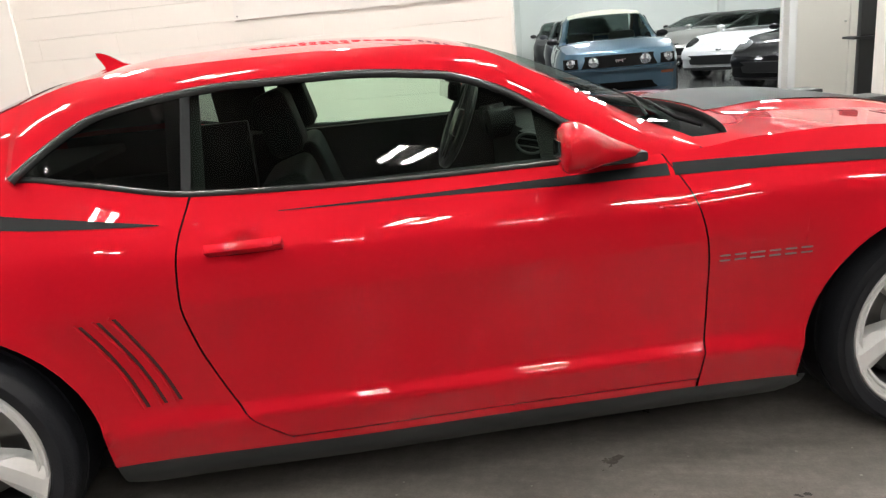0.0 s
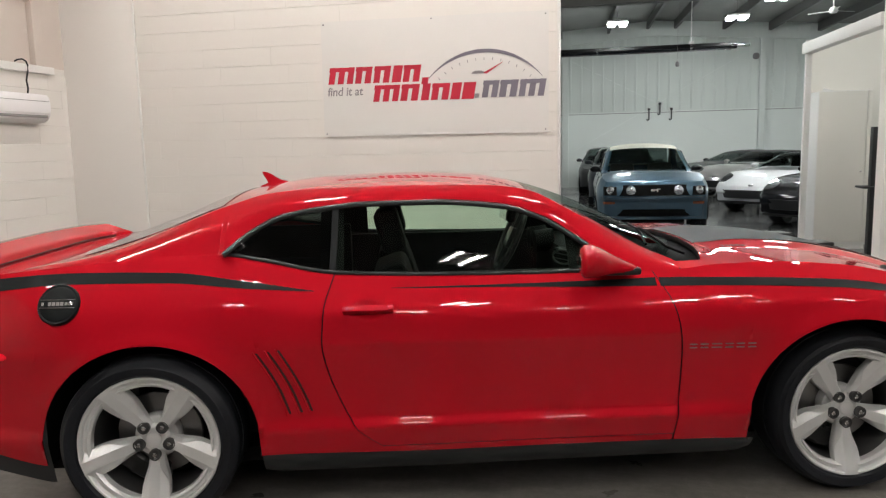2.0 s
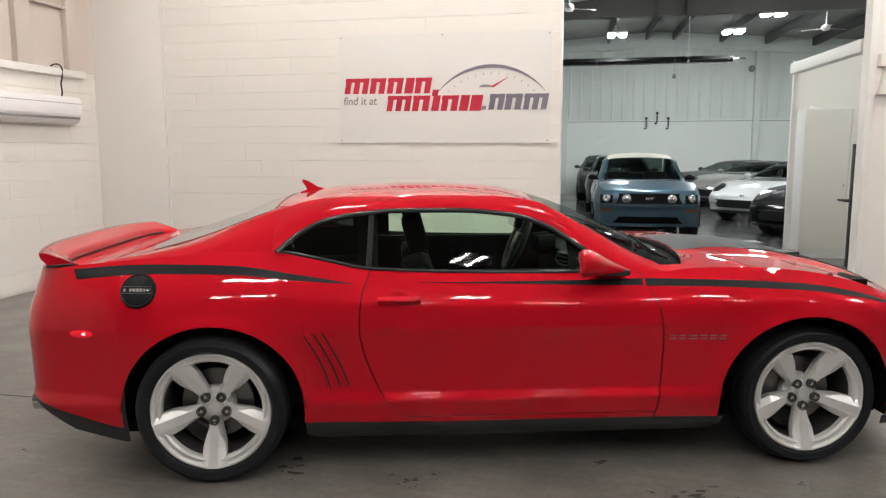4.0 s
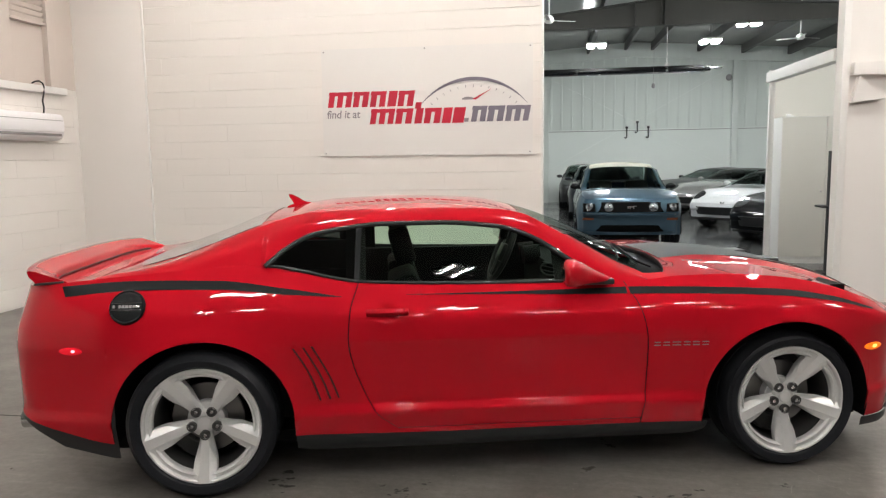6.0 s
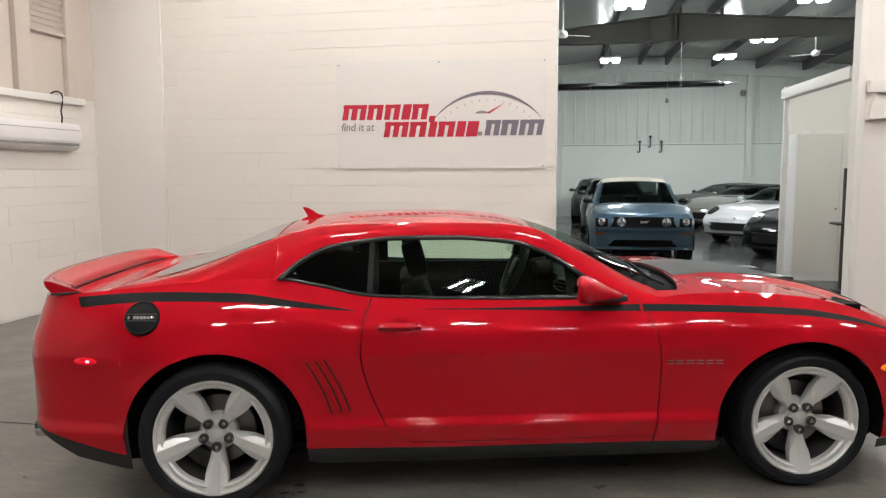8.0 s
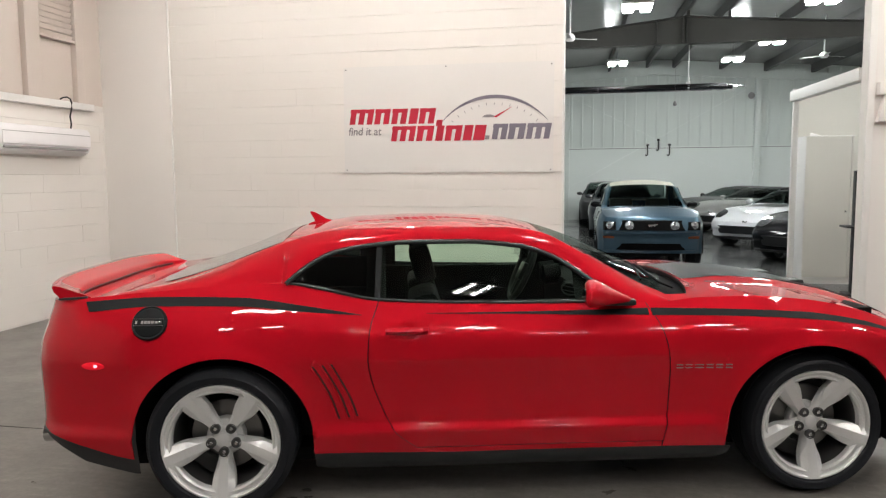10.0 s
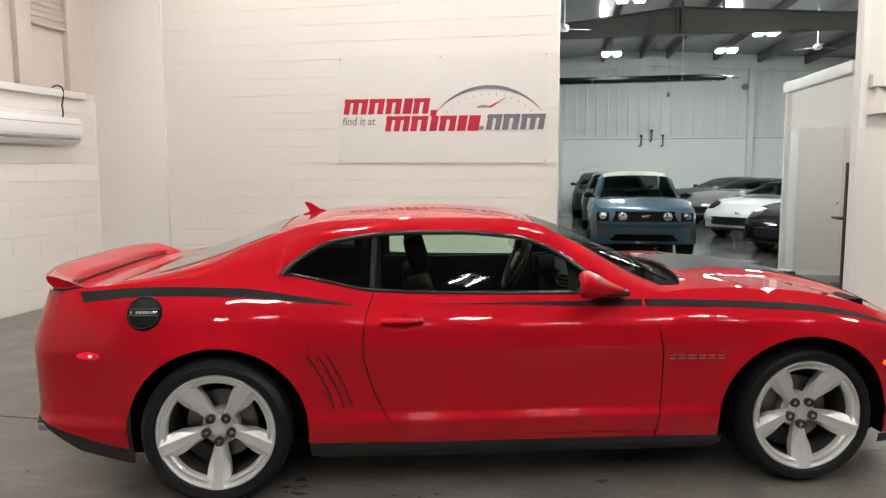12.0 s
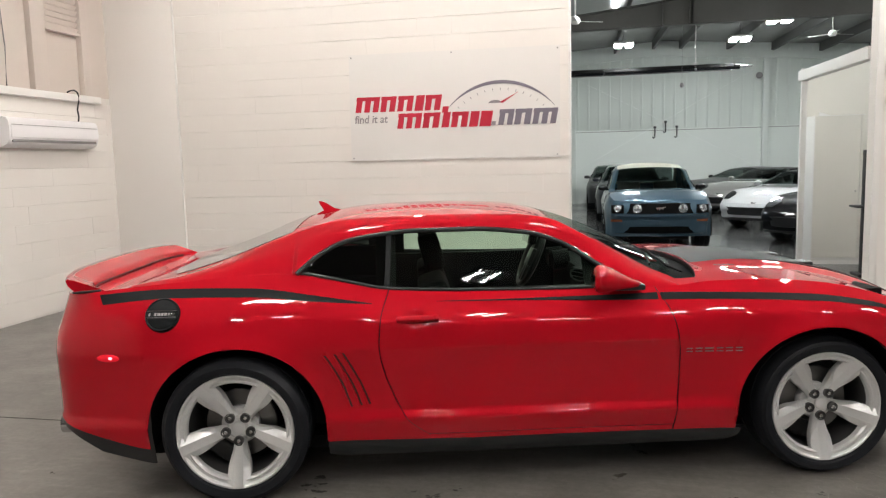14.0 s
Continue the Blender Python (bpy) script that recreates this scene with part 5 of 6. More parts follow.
# ---- sign on the block wall ----
SX, SZ, SY = -2.44, 1.632, NORTH - 0.004
sign = thing("sign", pose(SX, SY, SZ, 0, 0.25, 0), "white sheet sign with red and grey emblem on block wall", "sign")
rows = []
for i in range(13):
    z = 1.222 * i / 12
    row = []
    for j in range(25):
        x = 2.44 * j / 24
        lift = 0.012 + 0.012 * math.exp(-((x - 2.44) ** 2 + z ** 2) / 0.01) + 0.008 * math.exp(-(x ** 2 + z ** 2) / 0.02) + 0.002 * math.sin(x * 2.2) * math.sin(z * 2.4)
        row.append((x, -lift, z))
    rows.append(row)
sheet("sign_face", rows, SIGN, sign)
box("sign_back", 0.006, 2.434, -0.010, 0.004, 0.006, 1.216, WHITE, sign)
for x, z in ((0.03, 1.19), (2.41, 1.19), (2.41, 0.03), (0.03, 0.03), (1.22, 1.2)):
    cyl("screw", (x, -0.012, z), (x, -0.022, z), 0.008, GREY_PLASTIC, sign, seg=10)


def glyph(name, x0, x1, z0, z1, mat, slant=0.18, y=-0.0165):
    """A plain slanted block."""
    h = z1 - z0
    s = slant * h
    pts = [(x0, z0), (x1, z0), (x1 + s, z1), (x0 + s, z1)]
    verts = [(x, y, z) for x, z in pts] + [(x, y + 0.004, z) for x, z in pts]
    return link_mesh(name, verts, [(0, 1, 2, 3), (7, 6, 5, 4), (0, 4, 5, 1), (1, 5, 6, 2), (2, 6, 7, 3), (3, 7, 4, 0)], mat, sign, smooth=False)


def word(z0, z1, letters, mat):
    """Each letter is drawn as plain upright blocks: (start, width, number of stems)."""
    for x, w, stems in letters:
        n = stems
        bar = w / (n + (n - 1) * 0.55) if n > 1 else w
        for k in range(n):
            glyph("letter_block", x + k * bar * 1.55, x + k * bar * 1.55 + bar, z0, z1, mat)
        if n > 1:
            glyph("letter_block", x + 0.015, x + w - 0.012, z1 - 0.045, z1 - 0.002, mat, y=-0.0155)


word(0.560, 0.735, [(0.065, 0.275, 3), (0.365, 0.175, 2), (0.570, 0.175, 2), (0.775, 0.10, 1), (0.895, 0.18, 2)], SIGN_RED)
word(0.362, 0.535, [(0.565, 0.275, 3), (0.865, 0.19, 2), (1.09, 0.085, 1), (1.20, 0.185, 2), (1.41, 0.10, 1), (1.53, 0.13, 1)], SIGN_RED)
glyph("letter_block", 1.10, 1.17, 0.53, 0.60, SIGN_RED)
glyph("letter_block", 1.665, 1.715, 0.372, 0.415, SIGN_TEXT)
word(0.372, 0.545, [(1.745, 0.16, 2), (1.925, 0.18, 2), (2.13, 0.26, 3)], SIGN_GREY)
txt = bpy.data.curves.new("small_text", "FONT")
txt.body = "find it at"
txt.size, txt.extrude, txt.shear = 0.128, 0.001, 0.12
txt.offset = 0.0015
o = new("small_text", txt)
o.parent = sign
o.matrix_basis = pose(0.052, -0.0175, 0.437, 90, 0, 0) @ Matrix.Diagonal((0.93, 1, 1, 1))
txt.materials.append(SIGN_TEXT)


def arc_point(t, r):
    """t from -1 to 1 along the dial's arc."""
    a = t * 0.88
    return (1.775 + r * math.sin(a), 0.85 - 0.78 + r * math.cos(a))


verts, faces = [], []
n = 40
for i in range(n + 1):
    t = -1 + 2 * i / n
    w = 0.003 + 0.036 * (1 - abs(t) ** 1.7)
    for r in (0.785 - w * 0.65, 0.785 + w * 0.35):
        x, z = arc_point(t, r)
        verts.append((x, -0.0165, z))
for i in range(n):
    faces.append((2 * i, 2 * i + 2, 2 * i + 3, 2 * i + 1))
link_mesh("dial_arc", verts, faces, SIGN_GREY, sign, smooth=False)
for i in range(13):
    t = -0.86 + 1.72 * i / 12
    x, z = arc_point(t, 0.70)
    box("dial_tick", -0.003, 0.003, -0.0165, -0.014, -0.014, 0.014, SIGN_TEXT, sign, m=pose(x, 0, z, 0, math.degrees(t * 0.88), 0))
link_mesh("dial_needle", [(1.765, -0.017, 0.625), (1.80, -0.017, 0.615), (1.985, -0.017, 0.738)], [(0, 1, 2)], SIGN_RED, sign, smooth=False)
link_mesh("dial_hub", [(1.64, -0.0168, 0.618)] + [(1.715 + 0.075 * math.cos(a), -0.0168, 0.618 + 0.032 * math.sin(a)) for a in np.linspace(math.pi, 0, 12)] + [(1.79, -0.0168, 0.618)], [tuple(range(14))[::-1]], SIGN_TEXT, sign, smooth=False)


# ---- west wall: ledge, pilasters, shutter, air conditioner ----
structure(box("ledge", WEST - 0.01, WEST + 0.075, -6.1, 6.99, 2.40, 2.48, WHITE, bevel=0.008), "painted ledge along the west wall")
structure(box("pilaster", WEST - 0.01, WEST + 0.07, 5.92, 6.14, 2.481, CEILING - 0.004, TAUPE, bevel=0.006), "painted pilaster above the ledge")
structure(box("pilaster", WEST - 0.01, WEST + 0.07, 6.715, 6.85, 2.481, CEILING - 0.004, TAUPE, bevel=0.006), "painted pilaster above the ledge")
structure(box("wall_panel", WEST - 0.011, WEST - 0.002, -6.1, 7.2495, 2.481, CEILING - 0.005, TAUPE), "unseen plain wall, grey to darken reflections above the ledge")
shutter = thing("wall_vent", pose(WEST, 6.427, 3.16), "cream slatted vent between two pilasters", "vent")
box("vent_frame", 0.0, 0.065, -0.28, 0.28, 0.0, 0.03, TAUPE, shutter, bevel=0.004)
bm = add_box(bmesh.new(), 0.0, 0.02, -0.275, 0.275, -0.028, 0.028, 0.004, pose(0.02, 0, 0, 0, 25, 0))
slat = part("vent_slat", bm, TAUPE, shutter)
for k in range(22):
    o = slat if k == 0 else slat.copy()
    if k:
        scene.collection.objects.link(o)
    o.matrix_basis = pose(0, 0, 0.065 + 0.065 * k)

ac = thing("air_conditioner", pose(WEST, 6.03, 1.85), "white wall-mounted split air conditioner with a dark outlet", "air conditioner")
prof = [(0.0, 0.0), (0.10, 0.005), (0.165, 0.035), (0.195, 0.085), (0.205, 0.15), (0.205, 0.21), (0.195, 0.27), (0.17, 0.302), (0.12, 0.312), (0.0, 0.312)]
verts = [(x, y, z) for y in (-0.685, -0.675, 0.675, 0.685) for x, z in [(px * (0.985 if abs(y) > 0.68 else 1), pz) for px, pz in prof]]
n = len(prof)
faces = [(r * n + i, r * n + i + 1, (r + 1) * n + i + 1, (r + 1) * n + i) for r in range(3) for i in range(n - 1)] + [tuple(range(n)), tuple(range(4 * n - 1, 3 * n - 1, -1))]
link_mesh("ac_body", verts, faces, PLASTIC, ac, "", sharp=30)
box("ac_outlet", 0.155, 0.199, -0.64, 0.64, 0.055, 0.082, GREY_PLASTIC, ac, "dark air outlet", 0.004)
box("ac_flap", 0.10, 0.185, -0.64, 0.64, 0.018, 0.028, PLASTIC, ac, bevel=0.003, m=pose(0, 0, 0.02, 0, -22, 0))
box("ac_panel_line", 0.204, 0.208, -0.66, 0.66, 0.228, 0.233, GREY_PLASTIC, ac)
box("ac_panel", 0.2, 0.211, -0.665, 0.665, 0.10, 0.222, PLASTIC, ac, bevel=0.006)
cable = tube("cable", [(WEST + 0.11, 6.50, 2.155), (WEST + 0.11, 6.515, 2.22), (WEST + 0.11, 6.50, 2.30), (WEST + 0.11, 6.535, 2.40), (WEST + 0.11, 6.54, 2.46), (WEST + 0.11, 6.52, 2.50), (WEST + 0.10, 6.48, 2.52), (WEST + 0.09, 6.43, 2.51), (WEST + 0.07, 6.40, 2.49)], 0.009, BLACK)
tagged(cable, "black cable looped from the air conditioner over the ledge", "cable")
wire = tube("wire", [(WEST + 0.01, 5.58, 2.49), (WEST + 0.012, 5.60, 2.9), (WEST + 0.01, 5.57, 3.4), (WEST + 0.01, 5.56, 4.7)], 0.006, GREY_PLASTIC)
tagged(wire, "thin grey wire running up the west wall", "wire")

# ---- right of the opening ----
structure(box("wall_face_right", RIGHT - 0.004, 8.99, NORTH - 0.006, NORTH + 0.010, 0.002, CEILING - 0.004, PANEL), "smooth cream painted wall face")
structure(box("trim", RIGHT - 0.012, RIGHT + 0.055, NORTH - 0.020, NORTH - 0.007, 0.002, CEILING - 0.006, WHITE, bevel=0.004), "painted steel edge of the opening")
bracket = thing("wall_bracket", pose(3.27, NORTH - 0.008, 2.10), "painted steel bracket and channel fixed to the wall", "bracket")
bm = bmesh.new()
vs = [bm.verts.new(p) for p in ((0.0, 0.0, 0.0), (0.30, 0.0, 0.03), (0.06, 0.0, 0.27), (0.0, -0.09, 0.0), (0.30, -0.09, 0.03), (0.06, -0.09, 0.27))]
for f in ((0, 1, 4, 3), (1, 2, 5, 4), (2, 0, 3, 5), (3, 4, 5), (2, 1, 0)):
    bm.faces.new([vs[i] for i in f])
part("gusset", bm, PANEL, bracket)
box("channel", 0.0, 1.4, -0.10, 0.0, 0.275, 0.40, PANEL, bracket, bevel=0.006)

# ---- partition and alcove in the far hall ----
partition = thing("partition", pose(3.125, 9.75, 0), "white timber partition frame with an open bay", "partition")
box("post", -0.035, 0.035, -0.035, 0.035, 0, 2.561, WHITE, partition, bevel=0.004)
box("beam", -0.06, 0.06, -2.22, 0.07, 2.562, 2.695, WHITE, partition, bevel=0.006, m=pose(0, 0, 0, 0, 0, 3))
box("post_cap", -0.035, 0.035, -0.04, 0.04, 2.696, 2.725, WHITE, partition, bevel=0.006)
verts = [(x, y, z) for y in (10.95, 11.05) for x, z in ((3.44, 0.0), (6.2, 0.0), (6.2, 3.10), (4.45, 3.06), (3.44, 2.76))]
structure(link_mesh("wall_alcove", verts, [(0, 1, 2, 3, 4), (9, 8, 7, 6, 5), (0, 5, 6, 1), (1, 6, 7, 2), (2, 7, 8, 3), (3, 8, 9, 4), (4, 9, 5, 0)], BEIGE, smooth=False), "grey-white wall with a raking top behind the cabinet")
cab = thing("cabinet", pose(3.415, 10.28, 0), "tall white metal storage cabinet with closed doors", "cabinet")
box("cabinet_body", 0.0, 0.66, 0.02, 0.64, 0.06, 2.12, WHITE, cab, bevel=0.006)
# the doors' darker colour carries the shade on the cabinet's front
box("cabinet_door", 0.006, 0.60, 0.0, 0.018, 0.10, 2.11, BEIGE, cab, "closed door, beige darkened for shade on its front", 0.004)
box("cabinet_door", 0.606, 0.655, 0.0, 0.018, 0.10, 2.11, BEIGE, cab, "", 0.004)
box("cabinet_plinth", 0.01, 0.65, 0.03, 0.60, 0.0, 0.06, WHITE, cab)
cyl("cabinet_knob", (0.55, -0.02, 1.05), (0.55, 0.0, 1.05), 0.012, CHROME, cab)
paper = link_mesh("paper", [(3.50, 10.45, 2.122), (3.66, 10.43, 2.122), (3.70, 10.55, 2.13), (3.56, 10.6, 2.18), (3.52, 10.5, 2.16)], [(0, 1, 2, 4), (4, 2, 3)], WHITE, smooth=False)
tagged(paper, "crumpled white paper lying on the cabinet", "paper")
rack = thing("tool_stand", pose(3.80, 9.35, 0), "black steel stand with a small tray", "stand")
box("upright", -0.03, 0.16, -0.05, 0.05, 0.02, 1.62, BLACK, rack, bevel=0.006)
box("tray", -0.14, 0.12, -0.16, 0.16, 0.88, 0.905, BLACK, rack, bevel=0.006)
box("foot", -0.10, 0.2, -0.16, 0.16, 0.0, 0.02, BLACK, rack, bevel=0.004)

# ---- far hall shell ----
Y2 = 26.2
RIDGE = 2.5
structure(box("wall_far", -8.2, 13.2, Y2, Y2 + 0.2, 0, 2.60, LINER), "white boarded lower wall of the far hall")
wall_far_upper = structure(box("wall_far_upper", -8.2, 13.2, Y2 + 0.03, Y2 + 0.2, 2.60, 5.7, METAL_WALL), "white ribbed sheet-metal upper wall")
structure(box("girt", -8.0, 13.0, Y2 - 0.02, Y2 + 0.02, 2.535, 2.555, GREY_PLASTIC), "dark joint line along the far wall")
structure(box("wall_hall_west", -8.4, -8.2, 7.4, Y2 + 0.2, 0, 5.7, METAL_WALL), "plain sheet-metal wall")
structure(box("wall_hall_east", 13.2, 13.4, 7.4, Y2 + 0.2, 0, 5.7, METAL_WALL), "plain sheet-metal wall")
structure(box("wall_hall_south", -8.2, -5.9, 7.4, 7.5, 0, 5.7, METAL_WALL), "plain sheet-metal wall")
structure(box("wall_hall_south", 9.2, 13.2, 7.4, 7.5, 0, 5.7, METAL_WALL), "plain sheet-metal wall")
structure(box("wall_hall_upper", -5.9, 9.2, NORTH + 0.12, 7.5, CEILING + 0.1, 6.0, METAL_WALL), "plain wall above the opening")
slope = 0.068


def roof_z(x):
    return 5.62 - slope * abs(x - RIDGE)


verts = [(x, y, roof_z(x) + h) for h in (0, 0.08) for x in (-8.4, RIDGE, 13.4) for y in (7.4, Y2 + 0.2)]
roof = structure(link_mesh("ceiling_far", verts, [(0, 1, 3, 2), (2, 3, 5, 4), (6, 8, 9, 7), (8, 10, 11, 9), (0, 6, 7, 1), (4, 5, 11, 10)], ROOF_SHEET, smooth=False), "grey insulated metal roof underside")


def slanted(name, x0, x1, y0, y1, drop0, drop1, mat, label):
    verts = [(x, y, roof_z(x) - d) for d in (drop1, drop0) for x in (x0, x1) for y in (y0, y1)]
    o = link_mesh(name, verts, [(0, 1, 3, 2), (4, 6, 7, 5), (0, 4, 5, 1), (2, 3, 7, 6), (0, 2, 6, 4), (1, 5, 7, 3)], mat, smooth=False)
    return structure(o, label)


def purlin(x):
    """A roof purlin, set slightly askew to the hall's length."""
    ends = [(x + 0.028 * (Y2 - y), y) for y in (7.5, Y2)]
    verts = [(a + h, y, roof_z(a + h) - d) for d in (0.27, 0.002) for h in (-0.04, 0.04) for a, y in ends]
    o = link_mesh("purlin", verts, [(0, 1, 3, 2), (4, 6, 7, 5), (0, 4, 5, 1), (2, 3, 7, 6), (0, 2, 6, 4), (1, 5, 7, 3)], PURLIN, smooth=False)
    return structure(o, "steel roof purlin")


for x in (-6.6, -5.1, -3.6, -2.1, -0.6, 1.0, 2.3, 3.2, 4.75, 6.2, 7.7, 9.2, 10.7, 12.1):
    purlin(x)
for a, b in ((-8.2, RIDGE), (RIDGE, 13.2)):
    slanted("rafter_flange", a, b, 10.07, 10.33, 0.285, 0.305, STEEL, "steel rafter flange")
    slanted("rafter_flange", a, b, 10.07, 10.33, 0.80, 0.82, STEEL, "steel rafter flange")
    slanted("rafter_web", a, b, 10.18, 10.22, 0.306, 0.799, STEEL, "dark steel rafter web")


def beam_top(x):
    d = abs(x - RIDGE)
    return 5.20 - (0.105 if x < RIDGE else 0.075) * min(d, 3.0) - 0.05 * max(0.0, d - 3.0)


def beam_low(x):
    return min(4.60, beam_top(x) - 0.17)


def beam_part(name, half, low, high, label):
    """A strip of the haunched rafter that follows its upper or lower line."""
    xs = [-8.2, -4.5, RIDGE - 3.2, RIDGE - 3.0, -0.1, RIDGE, 5.1, RIDGE + 3.0, RIDGE + 3.2, 9.5, 13.2]
    verts = [(x, 17.0 + d, z) for x in xs for d, z in ((-half, low(x)), (half, low(x)), (half, high(x)), (-half, high(x)))]
    faces = [(4 * i + k, 4 * i + (k + 1) % 4, 4 * i + 4 + (k + 1) % 4, 4 * i + 4 + k) for i in range(len(xs) - 1) for k in range(4)]
    return structure(link_mesh(name, verts, faces, STEEL, smooth=False), label)


beam_part("rafter_flange", 0.13, lambda x: beam_top(x) - 0.02, beam_top, "upper flange of the haunched steel rafter")
beam_part("rafter_flange", 0.13, lambda x: beam_low(x) - 0.02, beam_low, "lower flange of the haunched steel rafter")
beam_part("rafter_web", 0.015, lambda x: beam_low(x) + 0.001, lambda x: beam_top(x) - 0.021, "dark web of the haunched steel rafter")
for dx in (-0.04, 0.04, -0.62):
    structure(box("rafter_splice", RIDGE + dx - 0.014, RIDGE + dx + 0.014, 16.86, 17.14, 4.61, beam_top(RIDGE + dx) - 0.022, STEEL), "bolted plate of the steel rafter")
for x in (-6.34, -3.34, -0.34, 2.56, 3.46, 6.46, 9.46):
    structure(box("purlin_cleat", x - 0.03, x + 0.03, 16.96, 17.04, beam_top(x) + 0.001, roof_z(x) - 0.271, STEEL), "steel cleat between rafter and purlin")
for a, b in ((-8.2, RIDGE), (RIDGE, 13.2)):
    slanted("end_rafter", a, b, Y2 - 0.10, Y2, 0.275, 0.52, METAL_WALL, "white end-wall rafter")
for x in (-0.46, 6.0):
    structure(box("wall_column", x - 0.10, x + 0.10, Y2 - 0.2, Y2 - 0.001, 0, roof_z(x) - 0.53, METAL_WALL), "white steel wall column")
for a, b in (((-0.3, 4.4), (5.8, 1.2)), ((5.8, 4.6), (-0.3, 1.2))):
    structure(cyl("brace_rod", (a[0], Y2 - 0.03, a[1]), (b[0], Y2 - 0.03, b[1]), 0.005, ROD), "grey cross-bracing rod")
for x, z in ((2.38, 2.47), (2.74, 2.65), (3.12, 2.47)):
    h = thing("wall_hook", pose(x, Y2 - 0.03, z), "black iron hook on the far wall", "hook", "hooks on the far wall")
    tube("hook_bar", [(0, -0.02, 0.20), (0, -0.04, 0.18), (0, -0.04, -0.10), (0, -0.06, -0.16), (-0.05, -0.08, -0.19), (-0.08, -0.09, -0.15)], 0.022, BLACK, h)
    box("hook_plate", -0.045, 0.045, -0.03, 0.02, 0.15, 0.22, BLACK, h, bevel=0.006)

heater = thing("tube_heater", pose(0, 21.5, 4.095), "long black radiant tube heater hung from the roof", "heater")
cyl("heater_tube", (-6.0, 0, 0), (4.35, 0, 0.0), 0.072, GLOSS_BLACK, heater)
bm = bmesh.new()
for a in (-1, 1):
    add_box(bm, -6.0, 4.20, -0.002, 0.150, -0.003, 0.003, 0, pose(0, 0, 0.105, -44 if a > 0 else 180 + 44, 0, 0))
part("reflector", bm, LINING, heater, "black reflector hood")
for y in (-0.118, 0.118):
    cyl("reflector_lip", (-6.0, y * 0.5, -0.082), (4.20, y * 0.5, -0.082), 0.012, CHROME, heater, "polished reflector edge")
cyl("burner", (4.35, 0, 0.012), (4.69, 0, 0.012), 0.027, CHROME, heater)
for x in (-3.8, 0.59, 3.145):
    cyl("hanger_clamp", (x - 0.03, 0, 0), (x + 0.03, 0, 0), 0.080, CHROME, heater)
for x in (-3.8, 3.145):
    cyl("hanger", (x, 0, 0.05), (x, 0, roof_z(x) - 4.095), 0.013, WHITE, heater)
    box("hanger_bracket", x - 0.06, x + 0.06, -0.08, 0.08, 0.10, 0.17, WHITE, heater, bevel=0.01)
wall_fan = thing("wall_fan", pose(5.77, Y2 - 0.15, 4.28), "grey wall fan high on the far wall", "fan")
lathe("fan_guard", [(0.0, -0.06), (0.08, -0.05), (0.11, 0.0), (0.10, 0.06), (0.0, 0.06)], GREY_PLASTIC, wall_fan, "", 24)
cyl("fan_arm", (0, 0.05, 0), (0, 0.14, 0.0), 0.03, GREY_PLASTIC, wall_fan)


sensor = thing("pendant_sensor", pose(2.52, 19.0, 3.42), "small dark sensor hanging on a thin wire", "sensor")
cyl("wire", (0, 0, 0.05), (0, 0, roof_z(2.52) - 3.42), 0.0025, GREY_PLASTIC, sensor)
lathe("sensor_body", [(0.0, 0.07), (0.03, 0.06), (0.045, 0.02), (0.05, -0.02), (0.03, -0.06), (0.0, -0.065)], GREY_PLASTIC, sensor, "", 20, axis="z")


def ceiling_fan(x, y, z, top):
    f = thing("ceiling_fan", pose(x, y, z, 0, 0, 25), "white ceiling fan on a long down-rod", "ceiling fan", "ceiling fans")
    cyl("down_rod", (0, 0, 0.08), (0, 0, top - z), 0.016, WHITE, f)
    lathe("motor", [(0.0, 0.10), (0.05, 0.09), (0.09, 0.05), (0.10, 0.0), (0.07, -0.05), (0.0, -0.06)], WHITE, f, "", 24, axis="z")
    for k in range(3):
        o = box("fan_blade", 0.09, 0.56, -0.035, 0.035, -0.004, 0.004, WHITE, f, bevel=0.003, m=Matrix.Rotation(radians(120 * k), 4, "Z") @ pose(0, 0, 0, 8, 0, 0))


ceiling_fan(-0.02, 14.0, 4.28, roof_z(-0.02))
ceiling_fan(5.9, 18.5, 4.42, roof_z(5.9))


# ---- lights ----
def fixture(name, x, y, z, length, tubes, gap, mat, label, group, drop, turn=0.0, wide=0.10, spine=1.0, deep=0.02):
    f = thing(name, pose(x, y, z, 0, 0, turn), label, "ceiling light", group)
    w = gap * (tubes - 1) / 2 + wide / 2 + 0.03
    box("housing", -w * spine, w * spine, -length / 2 - 0.03, length / 2 + 0.03, 0.012, 0.07, WHITE, f, "white light housing", 0.006)
    for k in range(tubes):
        c = (k - (tubes - 1) / 2) * gap
        box("lit_panel", c - wide / 2, c + wide / 2, -length / 2, length / 2, -deep, 0.010, mat, f, "glowing lamp panel")
    if drop:
        for s in (-1, 1):
            cyl("hanger", (0, s * length * 0.4, 0.07), (0, s * length * 0.4, drop), 0.006, GREY_PLASTIC, f)
    return f


for x in (-3.34, -1.04, 1.26, 3.56, 5.86):
    for y in (-3.7, -0.65, 2.5, 5.75):
        fixture("ceiling_light", x, y, CEILING - 0.12, 0.52, 2, 0.31, TUBE, "twin-panel ceiling light, switched on", "ceiling lights of the showroom", 0.12, turn=-13.5, wide=0.090)
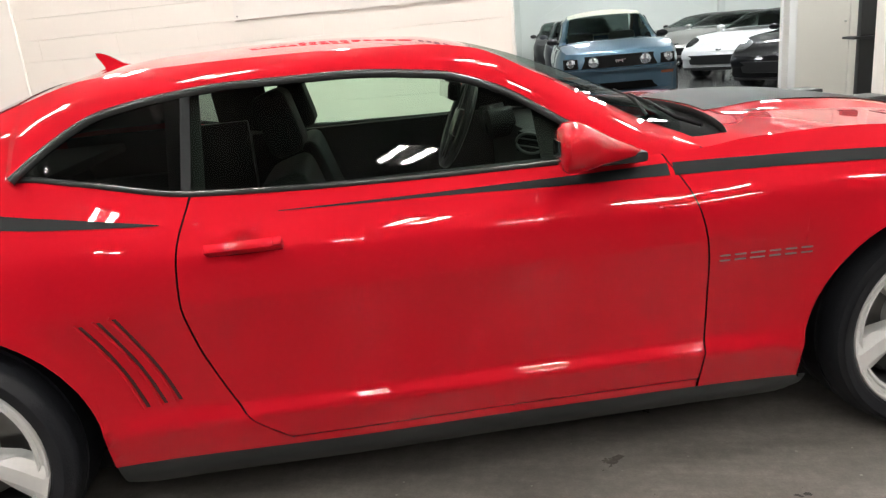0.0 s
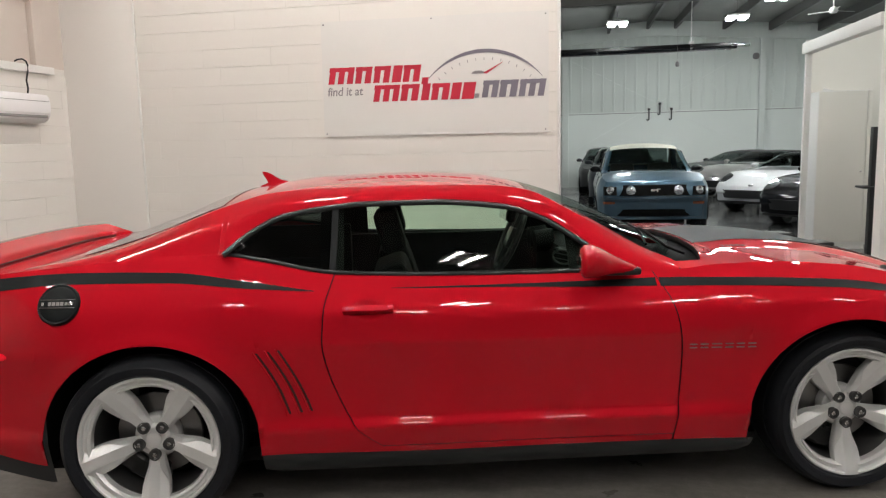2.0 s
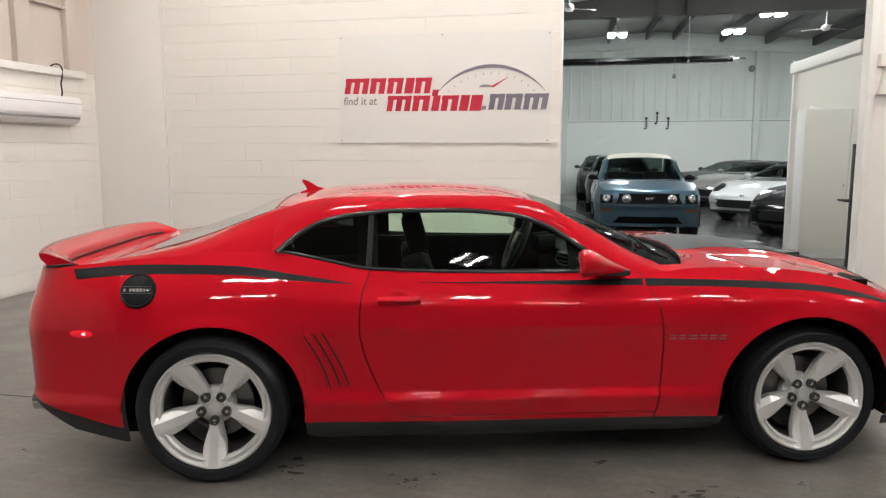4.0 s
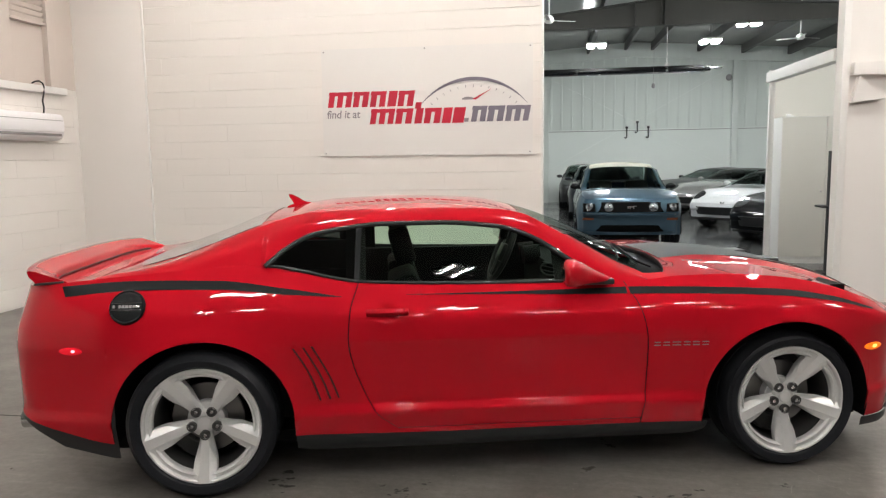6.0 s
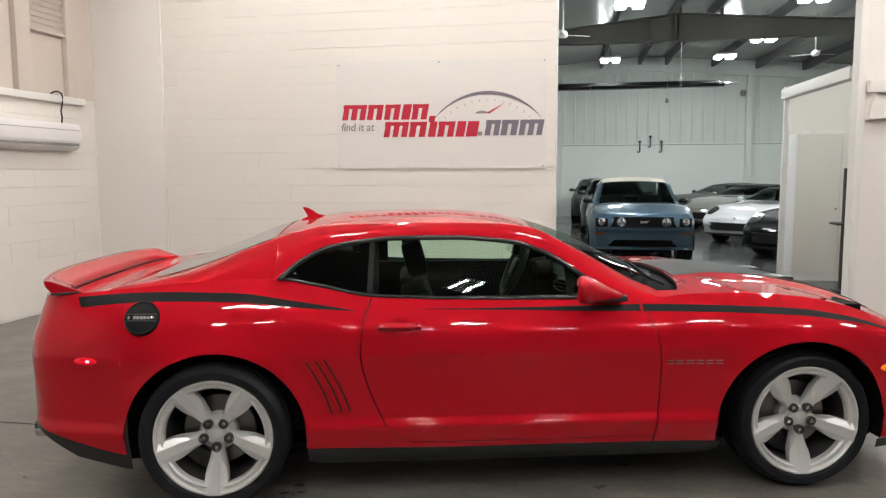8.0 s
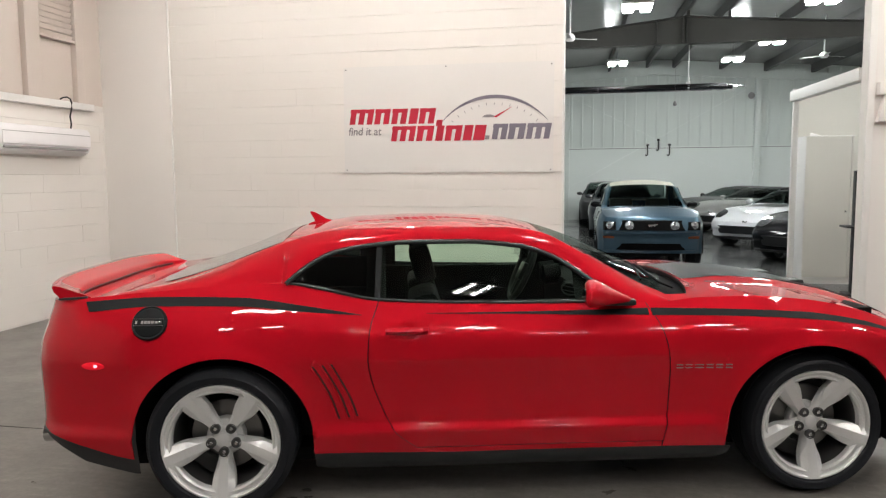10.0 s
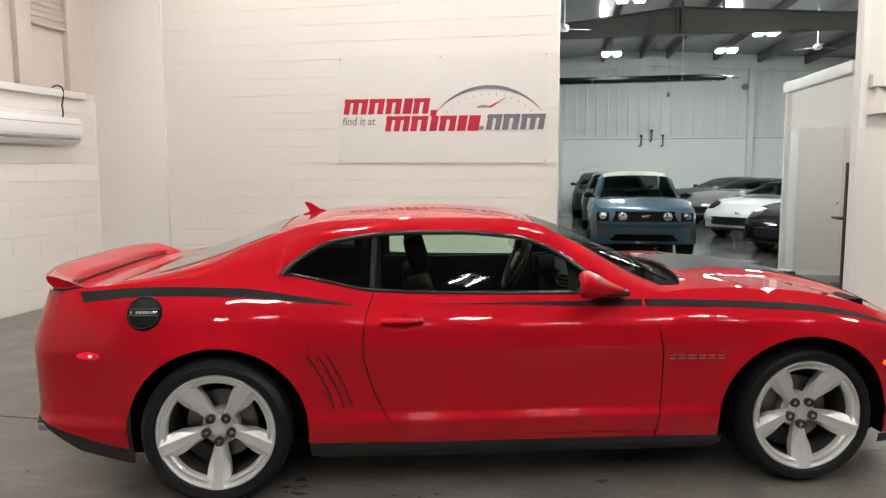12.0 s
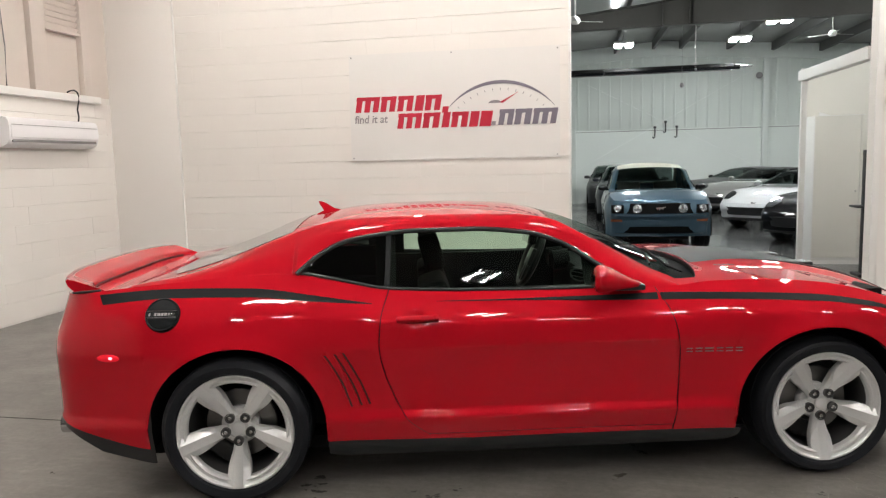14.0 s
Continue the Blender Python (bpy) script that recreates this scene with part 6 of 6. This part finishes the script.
# (1.2, 9.8) and (7.0, 8.8) are unseen, added to brighten the cabinet bay
for x, y in ((1.16, 22.0), (4.42, 22.0), (1.25, 13.9), (4.75, 18.6), (-2.5, 18.0), (8.0, 20.0), (8.0, 13.5), (-2.5, 12.0), (4.62, 14.0), (1.2, 9.8), (7.0, 8.8)):
    z = 4.84 if x == 4.75 else 4.93 if y > 15 else 4.80
    fixture("ceiling_light", x, y, z, 0.50, 2, 0.33, TUBE_FAR, "twin-lamp high-bay light, seen or added, switched on", "high-bay lights of the far hall", roof_z(x) - z, wide=0.185, spine=1.02, deep=0.05)


# ---- floor marks ----
structure(box("floor_joint", -5.59, -1.2, 2.836, 2.846, -0.004, 0.0015, JOINT), "sawn joint across the concrete floor")
rng = random.Random(4)


def stain(x, y, count, spread_x, spread_y, size):
    """A broken patch of dried oil: small uneven islands round a middle."""
    verts, faces = [], []
    for _ in range(count):
        cx, cy = x + rng.gauss(0, spread_x), y + rng.gauss(0, spread_y)
        r = size * rng.uniform(0.15, 1.0) ** 1.5
        lean, n = rng.uniform(-0.9, 0.9), 18
        base = len(verts)
        verts.append((cx, cy, 0.003))
        for k in range(n):
            a = 2 * math.pi * k / n
            rr = r * rng.choice((0.55, 0.75, 0.9, 1.0, 1.15))
            verts.append((cx + rr * 1.15 * math.cos(a) + lean * rr * math.sin(a), cy + rr * 0.85 * math.sin(a), 0.003))
        faces += [(base, base + 1 + k, base + 1 + (k + 1) % n) for k in range(n)]
    structure(link_mesh("floor_stain", verts, faces, STAIN, smooth=False), "broken dark oil stain on the concrete floor")


for x, y, c, sx, sy, r in ((-0.36, 2.12, 16, 0.05, 0.05, 0.020), (0.93, 2.225, 15, 0.10, 0.022, 0.024), (-0.96, 2.13, 14, 0.035, 0.07, 0.03), (1.03, 2.345, 4, 0.02, 0.012, 0.02), (1.15, 2.22, 4, 0.03, 0.01, 0.014), (1.43, 2.43, 6, 0.03, 0.02, 0.014), (-0.28, 2.25, 5, 0.04, 0.02, 0.012)):
    stain(x, y, c, sx, sy, r)


def crack(points, wide):
    """A fine pale crack through the sealed surface."""
    fine = []
    for (x0, y0), (x1, y1) in zip(points, points[1:]):
        for k in range(6):
            fine.append((x0 + (x1 - x0) * k / 6 + rng.uniform(-0.006, 0.006), y0 + (y1 - y0) * k / 6 + rng.uniform(-0.006, 0.006)))
    fine.append(points[-1])
    verts, faces = [], []
    for i, (x, y) in enumerate(fine):
        w = wide * rng.uniform(0.3, 1.0)
        verts += [(x - w / 2, y, 0.0025), (x + w / 2, y + w * 0.3, 0.0025)]
    for i in range(len(fine) - 1):
        faces.append((2 * i, 2 * i + 1, 2 * i + 3, 2 * i + 2))
    structure(link_mesh("floor_crack", verts, faces, CRACK, smooth=False), "fine pale crack in the concrete floor")


flecks, faces = [], []
for _ in range(70):
    cx, cy, r = rng.uniform(-1.2, 2.1), rng.uniform(1.75, 2.75), rng.uniform(0.0015, 0.0045)
    base = len(flecks)
    flecks += [(cx + r * rng.uniform(0.6, 1.6) * math.cos(k * 1.257), cy + r * rng.uniform(0.6, 1.6) * math.sin(k * 1.257), 0.0022) for k in range(5)]
    faces.append(tuple(range(base, base + 5)))
structure(link_mesh("floor_flecks", flecks, faces, CRACK, smooth=False), "tiny pale flecks of grit on the concrete floor")
crack([(1.60, 2.66), (1.63, 2.58), (1.60, 2.50), (1.68, 2.45), (1.70, 2.38)], 0.006)
crack([(1.44, 2.52), (1.47, 2.44), (1.44, 2.36)], 0.004)
crack([(1.76, 2.86), (1.72, 2.75), (1.78, 2.66), (1.90, 2.62)], 0.005)


# ---- blocks of the painted walls ----
def block_mesh(length, height, depth, edge):
    bm = add_box(bmesh.new(), -length / 2, length / 2, 0, depth, -height / 2, height / 2)
    edges = [e for e in bm.edges if all(v.co.y < 1e-5 for v in e.verts) and abs(e.verts[0].co.z - e.verts[1].co.z) < 1e-5]
    bmesh.ops.bevel(bm, geom=edges, offset=edge, segments=1, affect="EDGES")
    me = bpy.data.meshes.new("block")
    bm.to_mesh(me)
    bm.free()
    me.materials.append(WALL)
    return me


def lay(parent, along, start, end, z0, z1, flat, face):
    """Running-bond blocks between start and end; face turns them to their wall."""
    L, Hh = 0.406, 0.2
    meshes = {}
    row = 0
    z = z0
    while z < z1 - 0.05:
        top = min(z + Hh, z1)
        x = start - (L / 2 if row % 2 else 0)
        while x < end - 0.03:
            a, b = max(x, start), min(x + L, end)
            if b - a > 0.03:
                fill = rng.choice((0, 0, 1, 2))
                key = (round(b - a, 3), round(top - z, 3), fill)
                if key not in meshes:
                    meshes[key] = block_mesh(key[0] - 0.0003, key[1] - (0.0026, 0.0012, 0.0004)[fill], 0.0115, (0.0025, 0.0016, 0.0008)[fill])
                o = new("block", meshes[key])
                o.parent = parent
                c, jig = (a + b) / 2, rng.uniform(-0.0016, 0.0016)
                if along == "x":
                    o.matrix_basis = pose(c, flat + jig, (z + top) / 2)
                else:
                    o.matrix_basis = pose(flat + jig, c, (z + top) / 2, 0, 0, 90)
            x += L
        z += Hh
        row += 1


lay(wall_north, "x", -4.6595, EDGE - 0.014, 0.03, CEILING - 0.02, NORTH, 0)
lay(wall_west, "y", 3.1, 7.2495, 0.03, 2.40, WEST, 90)

# ribs of the far sheet-metal wall
rib = box("rib", -0.04, 0.04, -0.03, 0.0, 2.62, 5.15, METAL_WALL, wall_far_upper, bevel=0.012)
rib.matrix_basis = Matrix.Translation((-1.4, Y2 + 0.03, 0))
for k in range(1, 30):
    o = rib.copy()
    scene.collection.objects.link(o)
    o.matrix_basis = Matrix.Translation((-1.4 + 0.37 * k, Y2 + 0.03, 0))
